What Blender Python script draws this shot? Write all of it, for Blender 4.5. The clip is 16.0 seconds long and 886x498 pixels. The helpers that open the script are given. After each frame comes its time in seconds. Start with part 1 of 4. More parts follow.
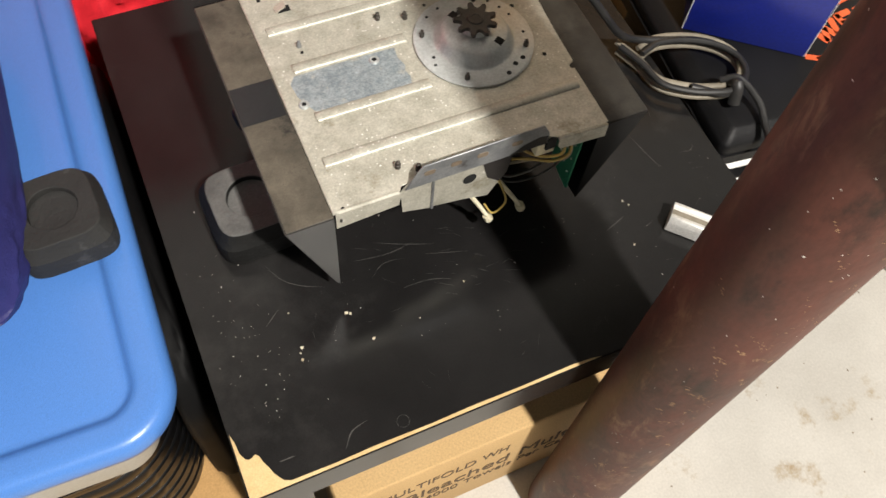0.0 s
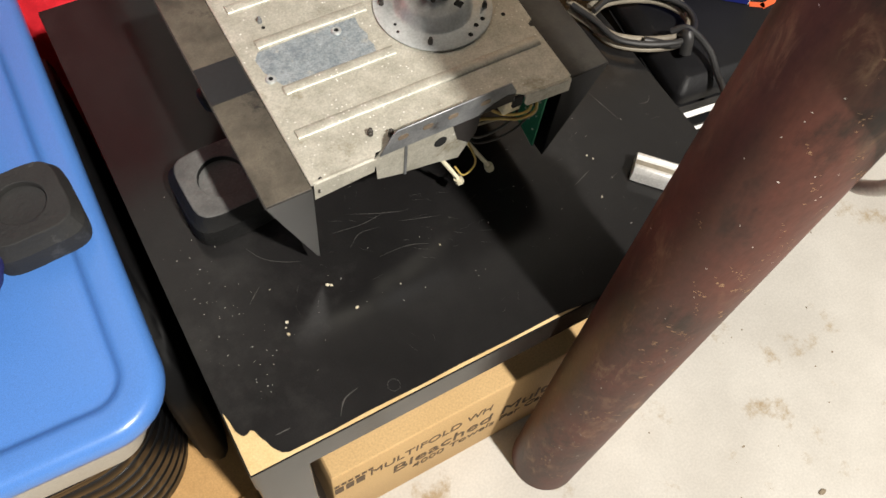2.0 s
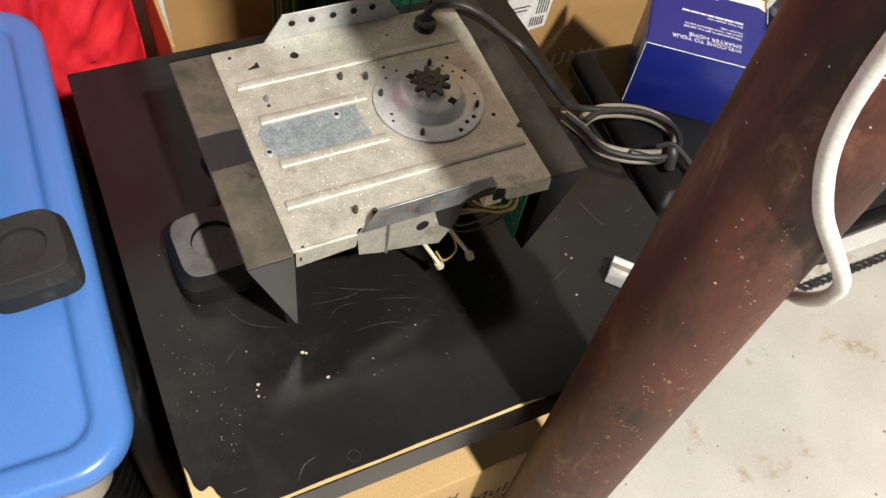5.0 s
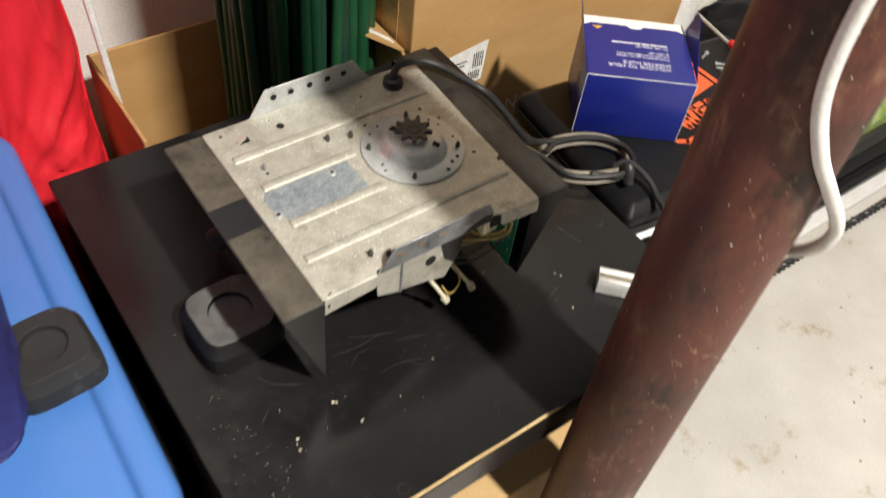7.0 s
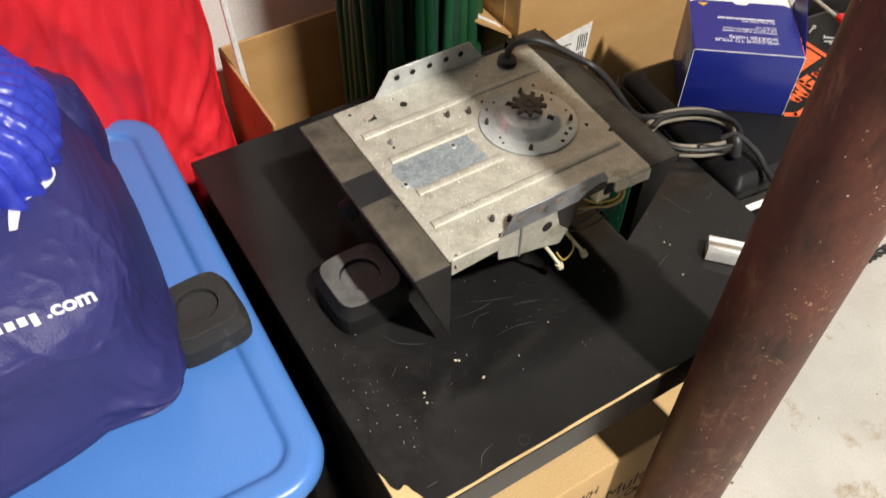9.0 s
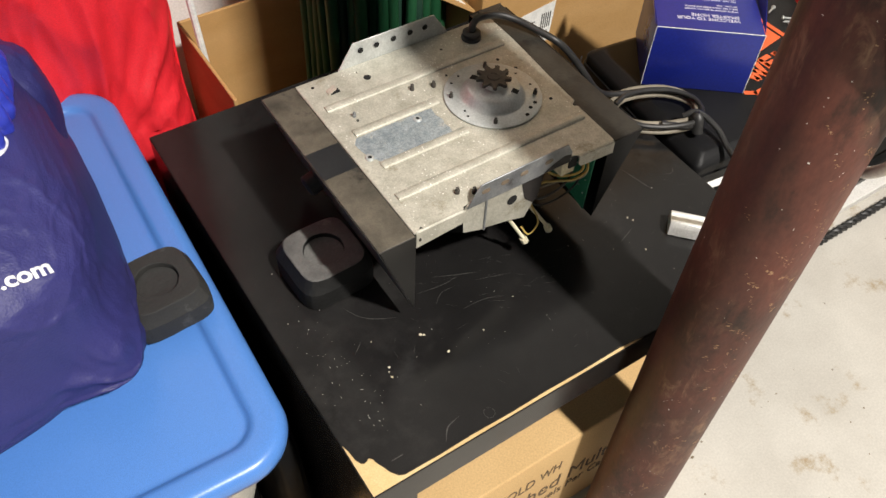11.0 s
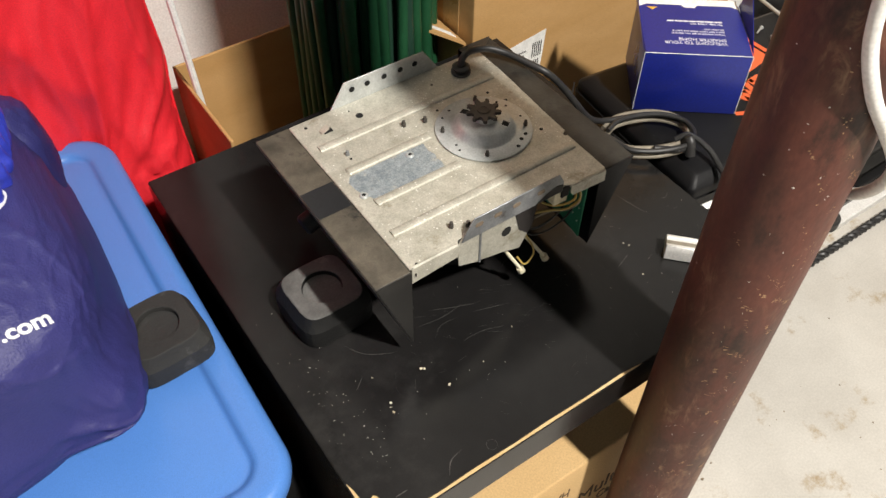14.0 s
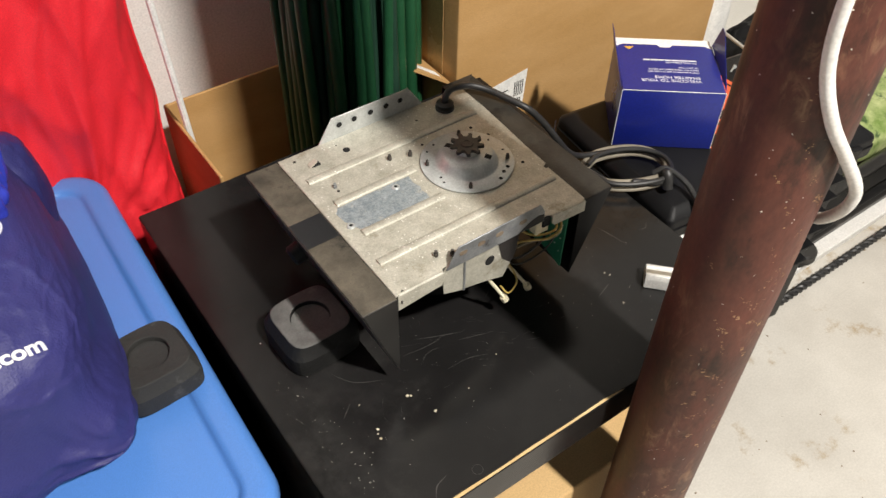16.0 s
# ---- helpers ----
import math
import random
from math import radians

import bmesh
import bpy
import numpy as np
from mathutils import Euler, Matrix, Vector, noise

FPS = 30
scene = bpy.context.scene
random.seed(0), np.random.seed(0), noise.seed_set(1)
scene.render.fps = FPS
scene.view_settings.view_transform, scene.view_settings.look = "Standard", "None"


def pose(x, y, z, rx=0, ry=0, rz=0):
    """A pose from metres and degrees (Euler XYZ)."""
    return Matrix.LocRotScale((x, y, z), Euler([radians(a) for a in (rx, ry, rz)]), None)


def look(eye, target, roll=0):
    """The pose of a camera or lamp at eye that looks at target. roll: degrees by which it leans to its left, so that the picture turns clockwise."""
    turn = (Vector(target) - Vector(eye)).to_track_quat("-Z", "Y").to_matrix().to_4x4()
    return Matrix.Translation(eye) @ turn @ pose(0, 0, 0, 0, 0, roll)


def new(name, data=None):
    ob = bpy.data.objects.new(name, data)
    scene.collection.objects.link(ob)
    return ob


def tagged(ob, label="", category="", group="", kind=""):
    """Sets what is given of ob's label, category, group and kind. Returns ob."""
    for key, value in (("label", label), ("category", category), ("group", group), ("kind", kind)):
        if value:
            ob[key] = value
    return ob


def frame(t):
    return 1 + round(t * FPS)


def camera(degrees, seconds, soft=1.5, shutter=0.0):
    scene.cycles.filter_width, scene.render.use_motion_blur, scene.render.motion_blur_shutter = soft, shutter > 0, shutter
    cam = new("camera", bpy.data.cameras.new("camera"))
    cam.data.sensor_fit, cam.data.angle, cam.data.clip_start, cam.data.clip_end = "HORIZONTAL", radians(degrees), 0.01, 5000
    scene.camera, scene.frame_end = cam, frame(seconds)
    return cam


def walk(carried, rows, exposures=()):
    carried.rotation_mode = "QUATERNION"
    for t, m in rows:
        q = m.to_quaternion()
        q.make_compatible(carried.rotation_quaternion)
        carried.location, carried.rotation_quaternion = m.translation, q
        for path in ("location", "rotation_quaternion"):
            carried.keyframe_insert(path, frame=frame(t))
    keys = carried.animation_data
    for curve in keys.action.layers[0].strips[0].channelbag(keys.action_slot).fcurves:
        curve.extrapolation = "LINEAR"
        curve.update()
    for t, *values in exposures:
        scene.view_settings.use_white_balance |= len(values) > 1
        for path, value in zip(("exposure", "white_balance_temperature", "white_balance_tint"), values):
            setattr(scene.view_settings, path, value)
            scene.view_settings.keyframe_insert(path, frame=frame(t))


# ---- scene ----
cam = camera(55.7, 16.0, shutter=0.4)
PATH = [
    (0, (0.042, -0.176, 1.147), (0.535, 0.652, -0.606), 7.8),
    (0.5, (0.028, -0.172, 1.152), (0.585, 0.619, -0.599), 8.3),
    (1, (0.022, -0.171, 1.149), (0.551, 0.602, -0.618), 8.2),
    (1.5, (0.026, -0.18, 1.151), (0.588, 0.562, -0.62), 8.3),
    (2, (0.013, -0.183, 1.148), (0.593, 0.557, -0.617), 9.7),
    (2.5, (-0.001, -0.173, 1.139), (0.574, 0.548, -0.636), 11.5),
    (3, (-0.002, -0.177, 1.143), (0.583, 0.551, -0.626), 11.9),
    (3.5, (-0.014, -0.184, 1.156), (0.626, 0.623, -0.558), 11.1),
    (3.7, (-0.034, -0.201, 1.148), (0.683, 0.676, -0.5), 11.5),
    (4, (-0.011, -0.197, 1.161), (0.678, 0.683, -0.498), 11.3),
    (4.5, (0.021, -0.205, 1.168), (0.679, 0.706, -0.487), 12.6),
    (4.7, (0.031, -0.212, 1.169), (0.663, 0.72, -0.484), 12.4),
    (6.8, (-0.106, -0.266, 1.179), (0.751, 0.687, -0.356), 8.3),
    (7, (-0.078, -0.239, 1.178), (0.786, 0.74, -0.337), 8.2),
    (7.2, (-0.029, -0.201, 1.167), (0.754, 0.799, -0.377), 7.7),
    (7.5, (0.018, -0.15, 1.15), (0.643, 0.862, -0.457), 6.1),
    (7.7, (0.008, -0.141, 1.162), (0.586, 0.862, -0.468), 6.0),
    (8, (-0.049, -0.177, 1.167), (0.503, 0.862, -0.45), 2.8),
    (8.2, (-0.108, -0.21, 1.172), (0.479, 0.813, -0.443), 2.8),
    (8.5, (-0.134, -0.251, 1.179), (0.501, 0.792, -0.405), 1.6),
    (9, (-0.135, -0.269, 1.197), (0.549, 0.82, -0.334), 0.7),
    (9.2, (-0.143, -0.275, 1.204), (0.556, 0.841, -0.301), 0.7),
    (11.5, (-0.141, -0.275, 1.179), (0.609, 0.735, -0.376), 4.0),
    (12, (-0.142, -0.27, 1.177), (0.603, 0.743, -0.378), 4.1),
    (12.5, (-0.128, -0.265, 1.181), (0.624, 0.745, -0.373), 3.4),
    (13, (-0.112, -0.26, 1.184), (0.678, 0.742, -0.356), 2.9),
    (13.5, (-0.122, -0.274, 1.194), (0.661, 0.763, -0.327), 2.0),
    (14, (-0.13, -0.279, 1.196), (0.627, 0.791, -0.315), 0.8),
    (14.5, (-0.141, -0.278, 1.197), (0.614, 0.811, -0.301), 1.0),
    (15, (-0.148, -0.286, 1.202), (0.616, 0.828, -0.273), 1.0),
    (15.5, (-0.147, -0.293, 1.204), (0.644, 0.827, -0.252), 0.9),
    (16, (-0.144, -0.301, 1.204), (0.682, 0.812, -0.238), 1.4),
]
walk(cam, [(t, look(eye, target, roll)) for t, eye, target, roll in PATH])

# ---------------------------------------------------------------- light
world = bpy.data.worlds.new("world")
scene.world = world
world.use_nodes = True
world.node_tree.nodes["Background"].inputs[0].default_value = (0.90, 0.96, 1.0, 1)
world.node_tree.nodes["Background"].inputs[1].default_value = 0.004


def area_lamp(name, eye, target, sx, sy, watts, color):
    data = bpy.data.lights.new(name, "AREA")
    data.shape, data.size, data.size_y, data.energy, data.color = "RECTANGLE", sx, sy, watts, color
    ob = new(name, data)
    ob.matrix_world = look(eye, target)
    return ob


WARM, COOL = (1.0, 0.95, 0.88), (0.88, 0.96, 1.0)
# Ceiling lamp out of view; the column's shadow gives its place.
area_lamp("unseen_lamp", (0.485, -1.57, 3.1), (0.485, -1.569, 0), 0.11, 0.17, 194, WARM)
# Two made-up fill lamps that only lift the shaded sides.
area_lamp("unseen_lamp", (-1.7, -2.2, 3.1), (-1.7, -2.199, 0), 0.5, 0.5, 5.0, COOL)
area_lamp("unseen_lamp", (2.2, -1.2, 3.1), (2.2, -1.199, 0), 0.3, 0.5, 1.6, COOL)

# ---------------------------------------------------------------- materials


def mat(name, c1, c2=None, scale=8.0, rough=0.5, metal=0.0, bump=0.0, bscale=120.0, rvar=0.12, detail=6.0, stretch=(1, 1, 1),
        grain=0.12, spec=0.5, specks=None, spotscale=60.0, spotsize=0.1, stains=None, stainscale=5.0, stainlevel=0.62, coat=0.0, smears=None):
    """A surface with blotches of two colours, fine grain, and, where asked, specks and stains with shapes of their own."""
    m = bpy.data.materials.new(name)
    m.use_nodes = True
    nt = m.node_tree
    N, L = nt.nodes, nt.links
    b = N["Principled BSDF"]
    b.inputs["Metallic"].default_value = metal
    b.inputs["Specular IOR Level"].default_value = spec
    b.inputs["Coat Weight"].default_value = coat
    b.inputs["Coat Roughness"].default_value = 0.15
    tc = N.new("ShaderNodeTexCoord")
    mp = N.new("ShaderNodeMapping")
    mp.inputs["Scale"].default_value = stretch
    L.new(tc.outputs["Object"], mp.inputs[0])
    n1 = N.new("ShaderNodeTexNoise")
    n1.inputs["Scale"].default_value, n1.inputs["Detail"].default_value, n1.inputs["Roughness"].default_value = scale, detail, 0.62
    L.new(mp.outputs[0], n1.inputs["Vector"])
    ramp = N.new("ShaderNodeValToRGB")
    ramp.color_ramp.elements[0].position, ramp.color_ramp.elements[1].position = 0.32, 0.68
    ramp.color_ramp.elements[0].color = (*c1, 1)
    ramp.color_ramp.elements[1].color = (*(c2 or [min(1, v * 1.25) for v in c1]), 1)
    L.new(n1.outputs["Fac"], ramp.inputs[0])
    col = ramp.outputs[0]
    n2 = N.new("ShaderNodeTexNoise")
    n2.inputs["Scale"].default_value, n2.inputs["Detail"].default_value = bscale, 4.0
    L.new(mp.outputs[0], n2.inputs["Vector"])

    def over(color, mask, colour):
        mix = N.new("ShaderNodeMix")
        mix.data_type = "RGBA"
        L.new(mask, mix.inputs[0])
        L.new(color, mix.inputs[6])
        mix.inputs[7].default_value = (*colour, 1)
        return mix.outputs[2]

    def step(value, lo, hi):
        r = N.new("ShaderNodeMapRange")
        r.inputs[1].default_value, r.inputs[2].default_value = lo, hi
        L.new(value, r.inputs[0])
        return r.outputs[0]

    if stains:
        n3 = N.new("ShaderNodeTexNoise")
        n3.inputs["Scale"].default_value, n3.inputs["Detail"].default_value, n3.inputs["Roughness"].default_value = stainscale, 8.0, 0.7
        L.new(mp.outputs[0], n3.inputs["Vector"])
        col = over(col, step(n3.outputs["Fac"], stainlevel, stainlevel + 0.09), stains)
    if smears:
        # rubbed streaks that run aslant, here and there, never quite covering the paint
        sm = N.new("ShaderNodeMapping")
        sm.inputs["Rotation"].default_value, sm.inputs["Scale"].default_value = (0, 0.5, 0.4), (1, 1, 0.35)
        L.new(tc.outputs["Object"], sm.inputs[0])
        n4, n5 = N.new("ShaderNodeTexNoise"), N.new("ShaderNodeTexNoise")
        n4.inputs["Scale"].default_value, n4.inputs["Detail"].default_value, n4.inputs["Roughness"].default_value, n4.inputs["Distortion"].default_value = 75.0, 7.0, 0.68, 0.8
        n5.inputs["Scale"].default_value, n5.inputs["Detail"].default_value = 17.0, 3.0
        L.new(sm.outputs[0], n4.inputs["Vector"])
        L.new(tc.outputs["Object"], n5.inputs["Vector"])
        both = N.new("ShaderNodeMath")
        both.operation = "MULTIPLY"
        L.new(step(n4.outputs["Fac"], 0.50, 0.72), both.inputs[0])
        L.new(step(n5.outputs["Fac"], 0.48, 0.66), both.inputs[1])
        col = over(col, both.outputs[0], smears)
    if specks:
        v = N.new("ShaderNodeTexVoronoi")
        v.inputs["Scale"].default_value = spotscale
        L.new(mp.outputs[0], v.inputs["Vector"])
        gate = N.new("ShaderNodeTexNoise")
        gate.inputs["Scale"].default_value = spotscale * 0.12
        L.new(mp.outputs[0], gate.inputs["Vector"])
        near = step(v.outputs["Distance"], spotsize, spotsize * 0.5)
        some = step(gate.outputs["Fac"], 0.5, 0.58)
        mul = N.new("ShaderNodeMath")
        mul.operation = "MULTIPLY"
        L.new(near, mul.inputs[0])
        L.new(some, mul.inputs[1])
        col = over(col, mul.outputs[0], specks)
    fine = N.new("ShaderNodeTexNoise")
    fine.inputs["Scale"].default_value, fine.inputs["Detail"].default_value = max(300.0, bscale * 2.2), 5.0
    L.new(mp.outputs[0], fine.inputs["Vector"])
    gr = N.new("ShaderNodeMapRange")
    gr.inputs[1].default_value, gr.inputs[2].default_value, gr.inputs[3].default_value, gr.inputs[4].default_value = 0.3, 0.7, 1 - grain, 1 + grain
    L.new(fine.outputs["Fac"], gr.inputs[0])
    sc = N.new("ShaderNodeVectorMath")
    sc.operation = "SCALE"
    L.new(col, sc.inputs[0])
    L.new(gr.outputs[0], sc.inputs["Scale"])
    col = sc.outputs[0]
    L.new(col, b.inputs["Base Color"])
    rr = N.new("ShaderNodeMapRange")
    rr.inputs[3].default_value, rr.inputs[4].default_value = max(0.03, rough - rvar), min(1, rough + rvar)
    L.new(n1.outputs["Fac"], rr.inputs[0])
    L.new(rr.outputs[0], b.inputs["Roughness"])
    if bump:
        bp = N.new("ShaderNodeBump")
        bp.inputs["Strength"].default_value, bp.inputs["Distance"].default_value = bump, 0.002
        L.new(n2.outputs["Fac"], bp.inputs["Height"])
        L.new(bp.outputs[0], b.inputs["Normal"])
    return m


M_FLOOR = mat("concrete", (0.49, 0.46, 0.41), (0.60, 0.57, 0.515), 6.0, 0.7, 0, 0.12, 45, grain=0.07, detail=9.0, stains=(0.36, 0.275, 0.17), stainscale=8.0, stainlevel=0.575)
M_WALL = mat("painted_block", (0.80, 0.775, 0.73), (0.86, 0.84, 0.80), 4.0, 0.8, 0, 0.6, 60)
M_ROOM = mat("plain_paint", (0.15, 0.152, 0.152), (0.20, 0.202, 0.202), 2.0, 0.85)
M_TABLE = mat("black_foil", (0.0092, 0.0088, 0.0088), (0.0165, 0.0158, 0.0156), 7.0, 0.17, 0, 0.04, 300, 0.06, stains=(0.0220, 0.0212, 0.0205), stainscale=6, stainlevel=0.54, spec=0.25)
M_CORE = mat("fibreboard", (0.62, 0.42, 0.19), (0.74, 0.54, 0.28), 30.0, 0.85, 0, 0.5, 300)
M_CARD = mat("cardboard", (0.50, 0.285, 0.10), (0.58, 0.345, 0.14), 6.0, 0.8, 0, 0.15, 200, stretch=(1, 1, 3))
M_CARDT = mat("pale_cardboard", (0.55, 0.36, 0.16), (0.62, 0.42, 0.20), 6.0, 0.8, 0, 0.12, 200)
M_TAPE = mat("packing_tape", (0.50, 0.33, 0.15), (0.56, 0.38, 0.18), 8.0, 0.28)
M_FADED = mat("faded_ink", (0.085, 0.055, 0.030), (0.15, 0.095, 0.05), 120, 0.8)
M_INK = mat("black_ink", (0.018, 0.015, 0.014), None, 20, 0.7)
M_PIPE = mat("oxide_paint", (0.043, 0.0180, 0.0125), (0.130, 0.0410, 0.0280), 16.0, 0.50, 0, 0.5, 55, 0.10, stains=(0.030, 0.0140, 0.0095), stainscale=9.0,
             stainlevel=0.53, stretch=(1, 1, 0.45), spec=0.33, smears=(0.27, 0.155, 0.090))
M_SCUFF = mat("scuffed_paint", (0.24, 0.13, 0.065), (0.44, 0.28, 0.15), 90, 0.6)
M_SPECK = mat("white_speck", (0.75, 0.72, 0.66), None, 50, 0.7)
M_GALV = mat("galvanised_steel", (0.385, 0.368, 0.305), (0.56, 0.54, 0.465), 48.0, 0.42, 0.25, 0.25, 260, 0.14, detail=8.0, grain=0.16, stains=(0.265, 0.235, 0.165), stainscale=16, stainlevel=0.59,
             specks=(0.86, 0.85, 0.80), spotscale=210, spotsize=0.21)
M_STRAP = mat("grimy_zinc", (0.18, 0.19, 0.20), (0.36, 0.37, 0.38), 40.0, 0.42, 0.55, 0.1, 200, 0.1, stains=(0.09, 0.08, 0.075), stainscale=26, stainlevel=0.56)
M_ZINC = mat("bright_zinc", (0.46, 0.48, 0.475), (0.61, 0.63, 0.62), 40.0, 0.40, 0.4, 0.05, 200, 0.08)
M_PATCH = mat("bare_zinc", (0.27, 0.32, 0.36), (0.46, 0.51, 0.54), 90.0, 0.40, 0.5, 0.2, 260, stains=(0.60, 0.60, 0.55), stainscale=55, stainlevel=0.57, grain=0.25)
M_SPROCKET = mat("oily_iron", (0.05, 0.045, 0.04), (0.10, 0.09, 0.08), 60, 0.55, 0.6, 0.4, 200)
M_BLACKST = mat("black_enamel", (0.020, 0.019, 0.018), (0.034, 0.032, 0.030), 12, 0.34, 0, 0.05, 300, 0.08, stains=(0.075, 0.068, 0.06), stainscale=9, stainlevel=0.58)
# M_BLACKD and M_DUSTYR are darkened: the right bracket's shade is in their colour.
M_BLACKD = mat("darkened_black_enamel", (0.005, 0.005, 0.0055), (0.009, 0.0088, 0.009), 14, 0.50, 0, 0.05, 300, 0.08, stains=(0.014, 0.013, 0.012), stainscale=11, stainlevel=0.60, spec=0.18)
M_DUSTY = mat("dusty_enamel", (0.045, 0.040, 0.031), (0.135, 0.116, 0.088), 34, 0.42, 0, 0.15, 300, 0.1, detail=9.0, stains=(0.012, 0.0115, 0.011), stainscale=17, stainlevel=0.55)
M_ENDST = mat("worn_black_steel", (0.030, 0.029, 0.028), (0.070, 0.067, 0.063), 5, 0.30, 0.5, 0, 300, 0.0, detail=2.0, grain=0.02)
M_DUSTYR = mat("grimy_darkened_enamel", (0.011, 0.0105, 0.010), (0.040, 0.037, 0.031), 16, 0.42, 0, 0.1, 300, 0.1, stains=(0.009, 0.0087, 0.0085), stainscale=14, stainlevel=0.52, spec=0.35)
M_BLACKP = mat("black_patch", (0.010, 0.011, 0.013), (0.018, 0.019, 0.021), 20, 0.4)
M_RUBBER = mat("dusty_rubber", (0.017, 0.0165, 0.0160), (0.029, 0.0285, 0.027), 14, 0.8, 0, 0.4, 240, stains=(0.075, 0.073, 0.070), stainscale=16, stainlevel=0.60)
# Table pad: shaded sides darker, lit chalky top paler, put into the colour.
M_RUBBERS = mat("darkened_black_rubber", (0.009, 0.009, 0.009), (0.017, 0.0168, 0.016), 20, 0.6, 0, 0.3, 240, spec=0.3, stains=(0.04, 0.039, 0.037), stainscale=20, stainlevel=0.62)
M_RUBBERD = mat("lit_chalky_rubber", (0.075, 0.074, 0.071), (0.150, 0.147, 0.140), 24, 0.8, 0, 0.4, 240, stains=(0.21, 0.206, 0.196), stainscale=18, stainlevel=0.57)
M_LID = mat("blue_plastic", (0.077, 0.215, 0.585), (0.086, 0.232, 0.61), 3, 0.30, 0, 0.06, 500, 0.05)
M_TUB = mat("milky_plastic", (0.46, 0.46, 0.42), (0.54, 0.54, 0.50), 4, 0.4)
M_BLKPL = mat("black_plastic", (0.0065, 0.0065, 0.0072), (0.010, 0.010, 0.011), 8, 0.50, 0, 0.2, 500, spec=0.22)
M_BIN = mat("glossy_black_plastic", (0.0040, 0.0040, 0.0045), (0.0065, 0.0065, 0.007), 8, 0.30, 0, 0, 100, 0.06, spec=0.30)
M_RUST = mat("rusty_hole", (0.13, 0.095, 0.065), (0.22, 0.17, 0.12), 90, 0.7)
M_NAVY = mat("navy_nylon", (0.027, 0.027, 0.125), (0.037, 0.037, 0.165), 5, 0.48, 0, 0.3, 420, 0.06, spec=0.32)
M_ROYAL = mat("royal_film", (0.030, 0.045, 0.42), (0.04, 0.06, 0.52), 6, 0.36, 0, 0.2, 60)
M_WHITEPR = mat("white_print", (0.66, 0.66, 0.70), None, 30, 0.6)
M_RED = mat("red_nylon", (0.74, 0.022, 0.034), (0.82, 0.030, 0.046), 6, 0.46, 0, 0.25, 300, 0.06, spec=0.4)
M_GREEN = mat("green_vinyl", (0.011, 0.064, 0.026), (0.017, 0.092, 0.037), 10, 0.42)
M_GREEND = mat("dark_green_vinyl", (0.012, 0.040, 0.026), (0.018, 0.055, 0.034), 10, 0.45)
M_BOXBLUE = mat("blue_print", (0.009, 0.017, 0.19), (0.011, 0.021, 0.22), 5, 0.30)
M_WHITECARD = mat("white_card", (0.78, 0.77, 0.74), None, 20, 0.6)
M_ORANGE = mat("orange_print", (0.72, 0.11, 0.03), (0.80, 0.14, 0.04), 12, 0.5)
M_YELLOW = mat("yellow_print", (0.80, 0.45, 0.05), None, 12, 0.5)
M_CORD = mat("black_cord", (0.016, 0.016, 0.017), (0.028, 0.027, 0.026), 30, 0.45)
M_CORDG = mat("grey_cord", (0.12, 0.105, 0.08), (0.34, 0.30, 0.23), 22, 0.6)
M_WHITECABLE = mat("white_cable", (0.72, 0.70, 0.66), (0.78, 0.76, 0.73), 30, 0.5, stains=(0.45, 0.42, 0.37), stainscale=40, stainlevel=0.66)
M_ALU = mat("cast_aluminium", (0.66, 0.65, 0.62), (0.80, 0.79, 0.76), 40, 0.45, 0.3, 0.2, 200)
M_PCB = mat("circuit_green", (0.03, 0.22, 0.12), (0.05, 0.30, 0.17), 40, 0.4)
M_COPPER = mat("copper", (0.55, 0.22, 0.09), None, 40, 0.4, 0.8)
M_WIREY = mat("yellow_wire", (0.42, 0.30, 0.08), None, 40, 0.5)
M_IVORY = mat("ivory_nylon", (0.72, 0.66, 0.48), None, 40, 0.5)
M_LABEL = mat("label_paper", (0.74, 0.73, 0.70), None, 20, 0.7)
M_CRUMB = mat("crumb", (0.62, 0.52, 0.34), (0.75, 0.70, 0.58), 80, 0.9)

# ---------------------------------------------------------------- building helpers
AT = {}


def thing(name, place, label, category, group="", kind="", turn=0):
    ob = new(name)
    ob.empty_display_size = 0.05
    ob.matrix_basis = AT[ob] = pose(*place, 0, 0, turn)
    return tagged(ob, label, category, group, kind)


def part(name, bm, material, parent=None, label="", smooth=35):
    """Links a bmesh, given in the world's metres, as one mesh under a thing or a part."""
    here = AT[parent] if parent else Matrix()
    bm.transform(here.inverted())
    bmesh.ops.recalc_face_normals(bm, faces=bm.faces)
    me = bpy.data.meshes.new(name)
    bm.to_mesh(me)
    bm.free()
    me.materials.append(material)
    if smooth:
        me.polygons.foreach_set("use_smooth", [True] * len(me.polygons))
        me.set_sharp_from_angle(angle=radians(smooth))
    ob = new(name, me)
    if parent:
        ob.parent = parent
    AT[ob] = here
    return tagged(ob, label)


def single(name, bm, material, label, category, group="", kind="", smooth=35):
    return tagged(part(name, bm, material, None, "", smooth), label, category, group, kind)


def box(x0, x1, y0, y1, z0, z1, bevel=0.0, seg=2, bm=None, m=None):
    bm = bm or bmesh.new()
    made = bmesh.ops.create_cube(bm, size=1, matrix=(m or Matrix()) @ Matrix.LocRotScale(((x0 + x1) / 2, (y0 + y1) / 2, (z0 + z1) / 2), None, (x1 - x0, y1 - y0, z1 - z0)))
    if bevel:
        edges = list({e for v in made["verts"] for e in v.link_edges})
        bmesh.ops.bevel(bm, geom=edges, offset=bevel, segments=seg, profile=0.5, affect="EDGES")
    return bm


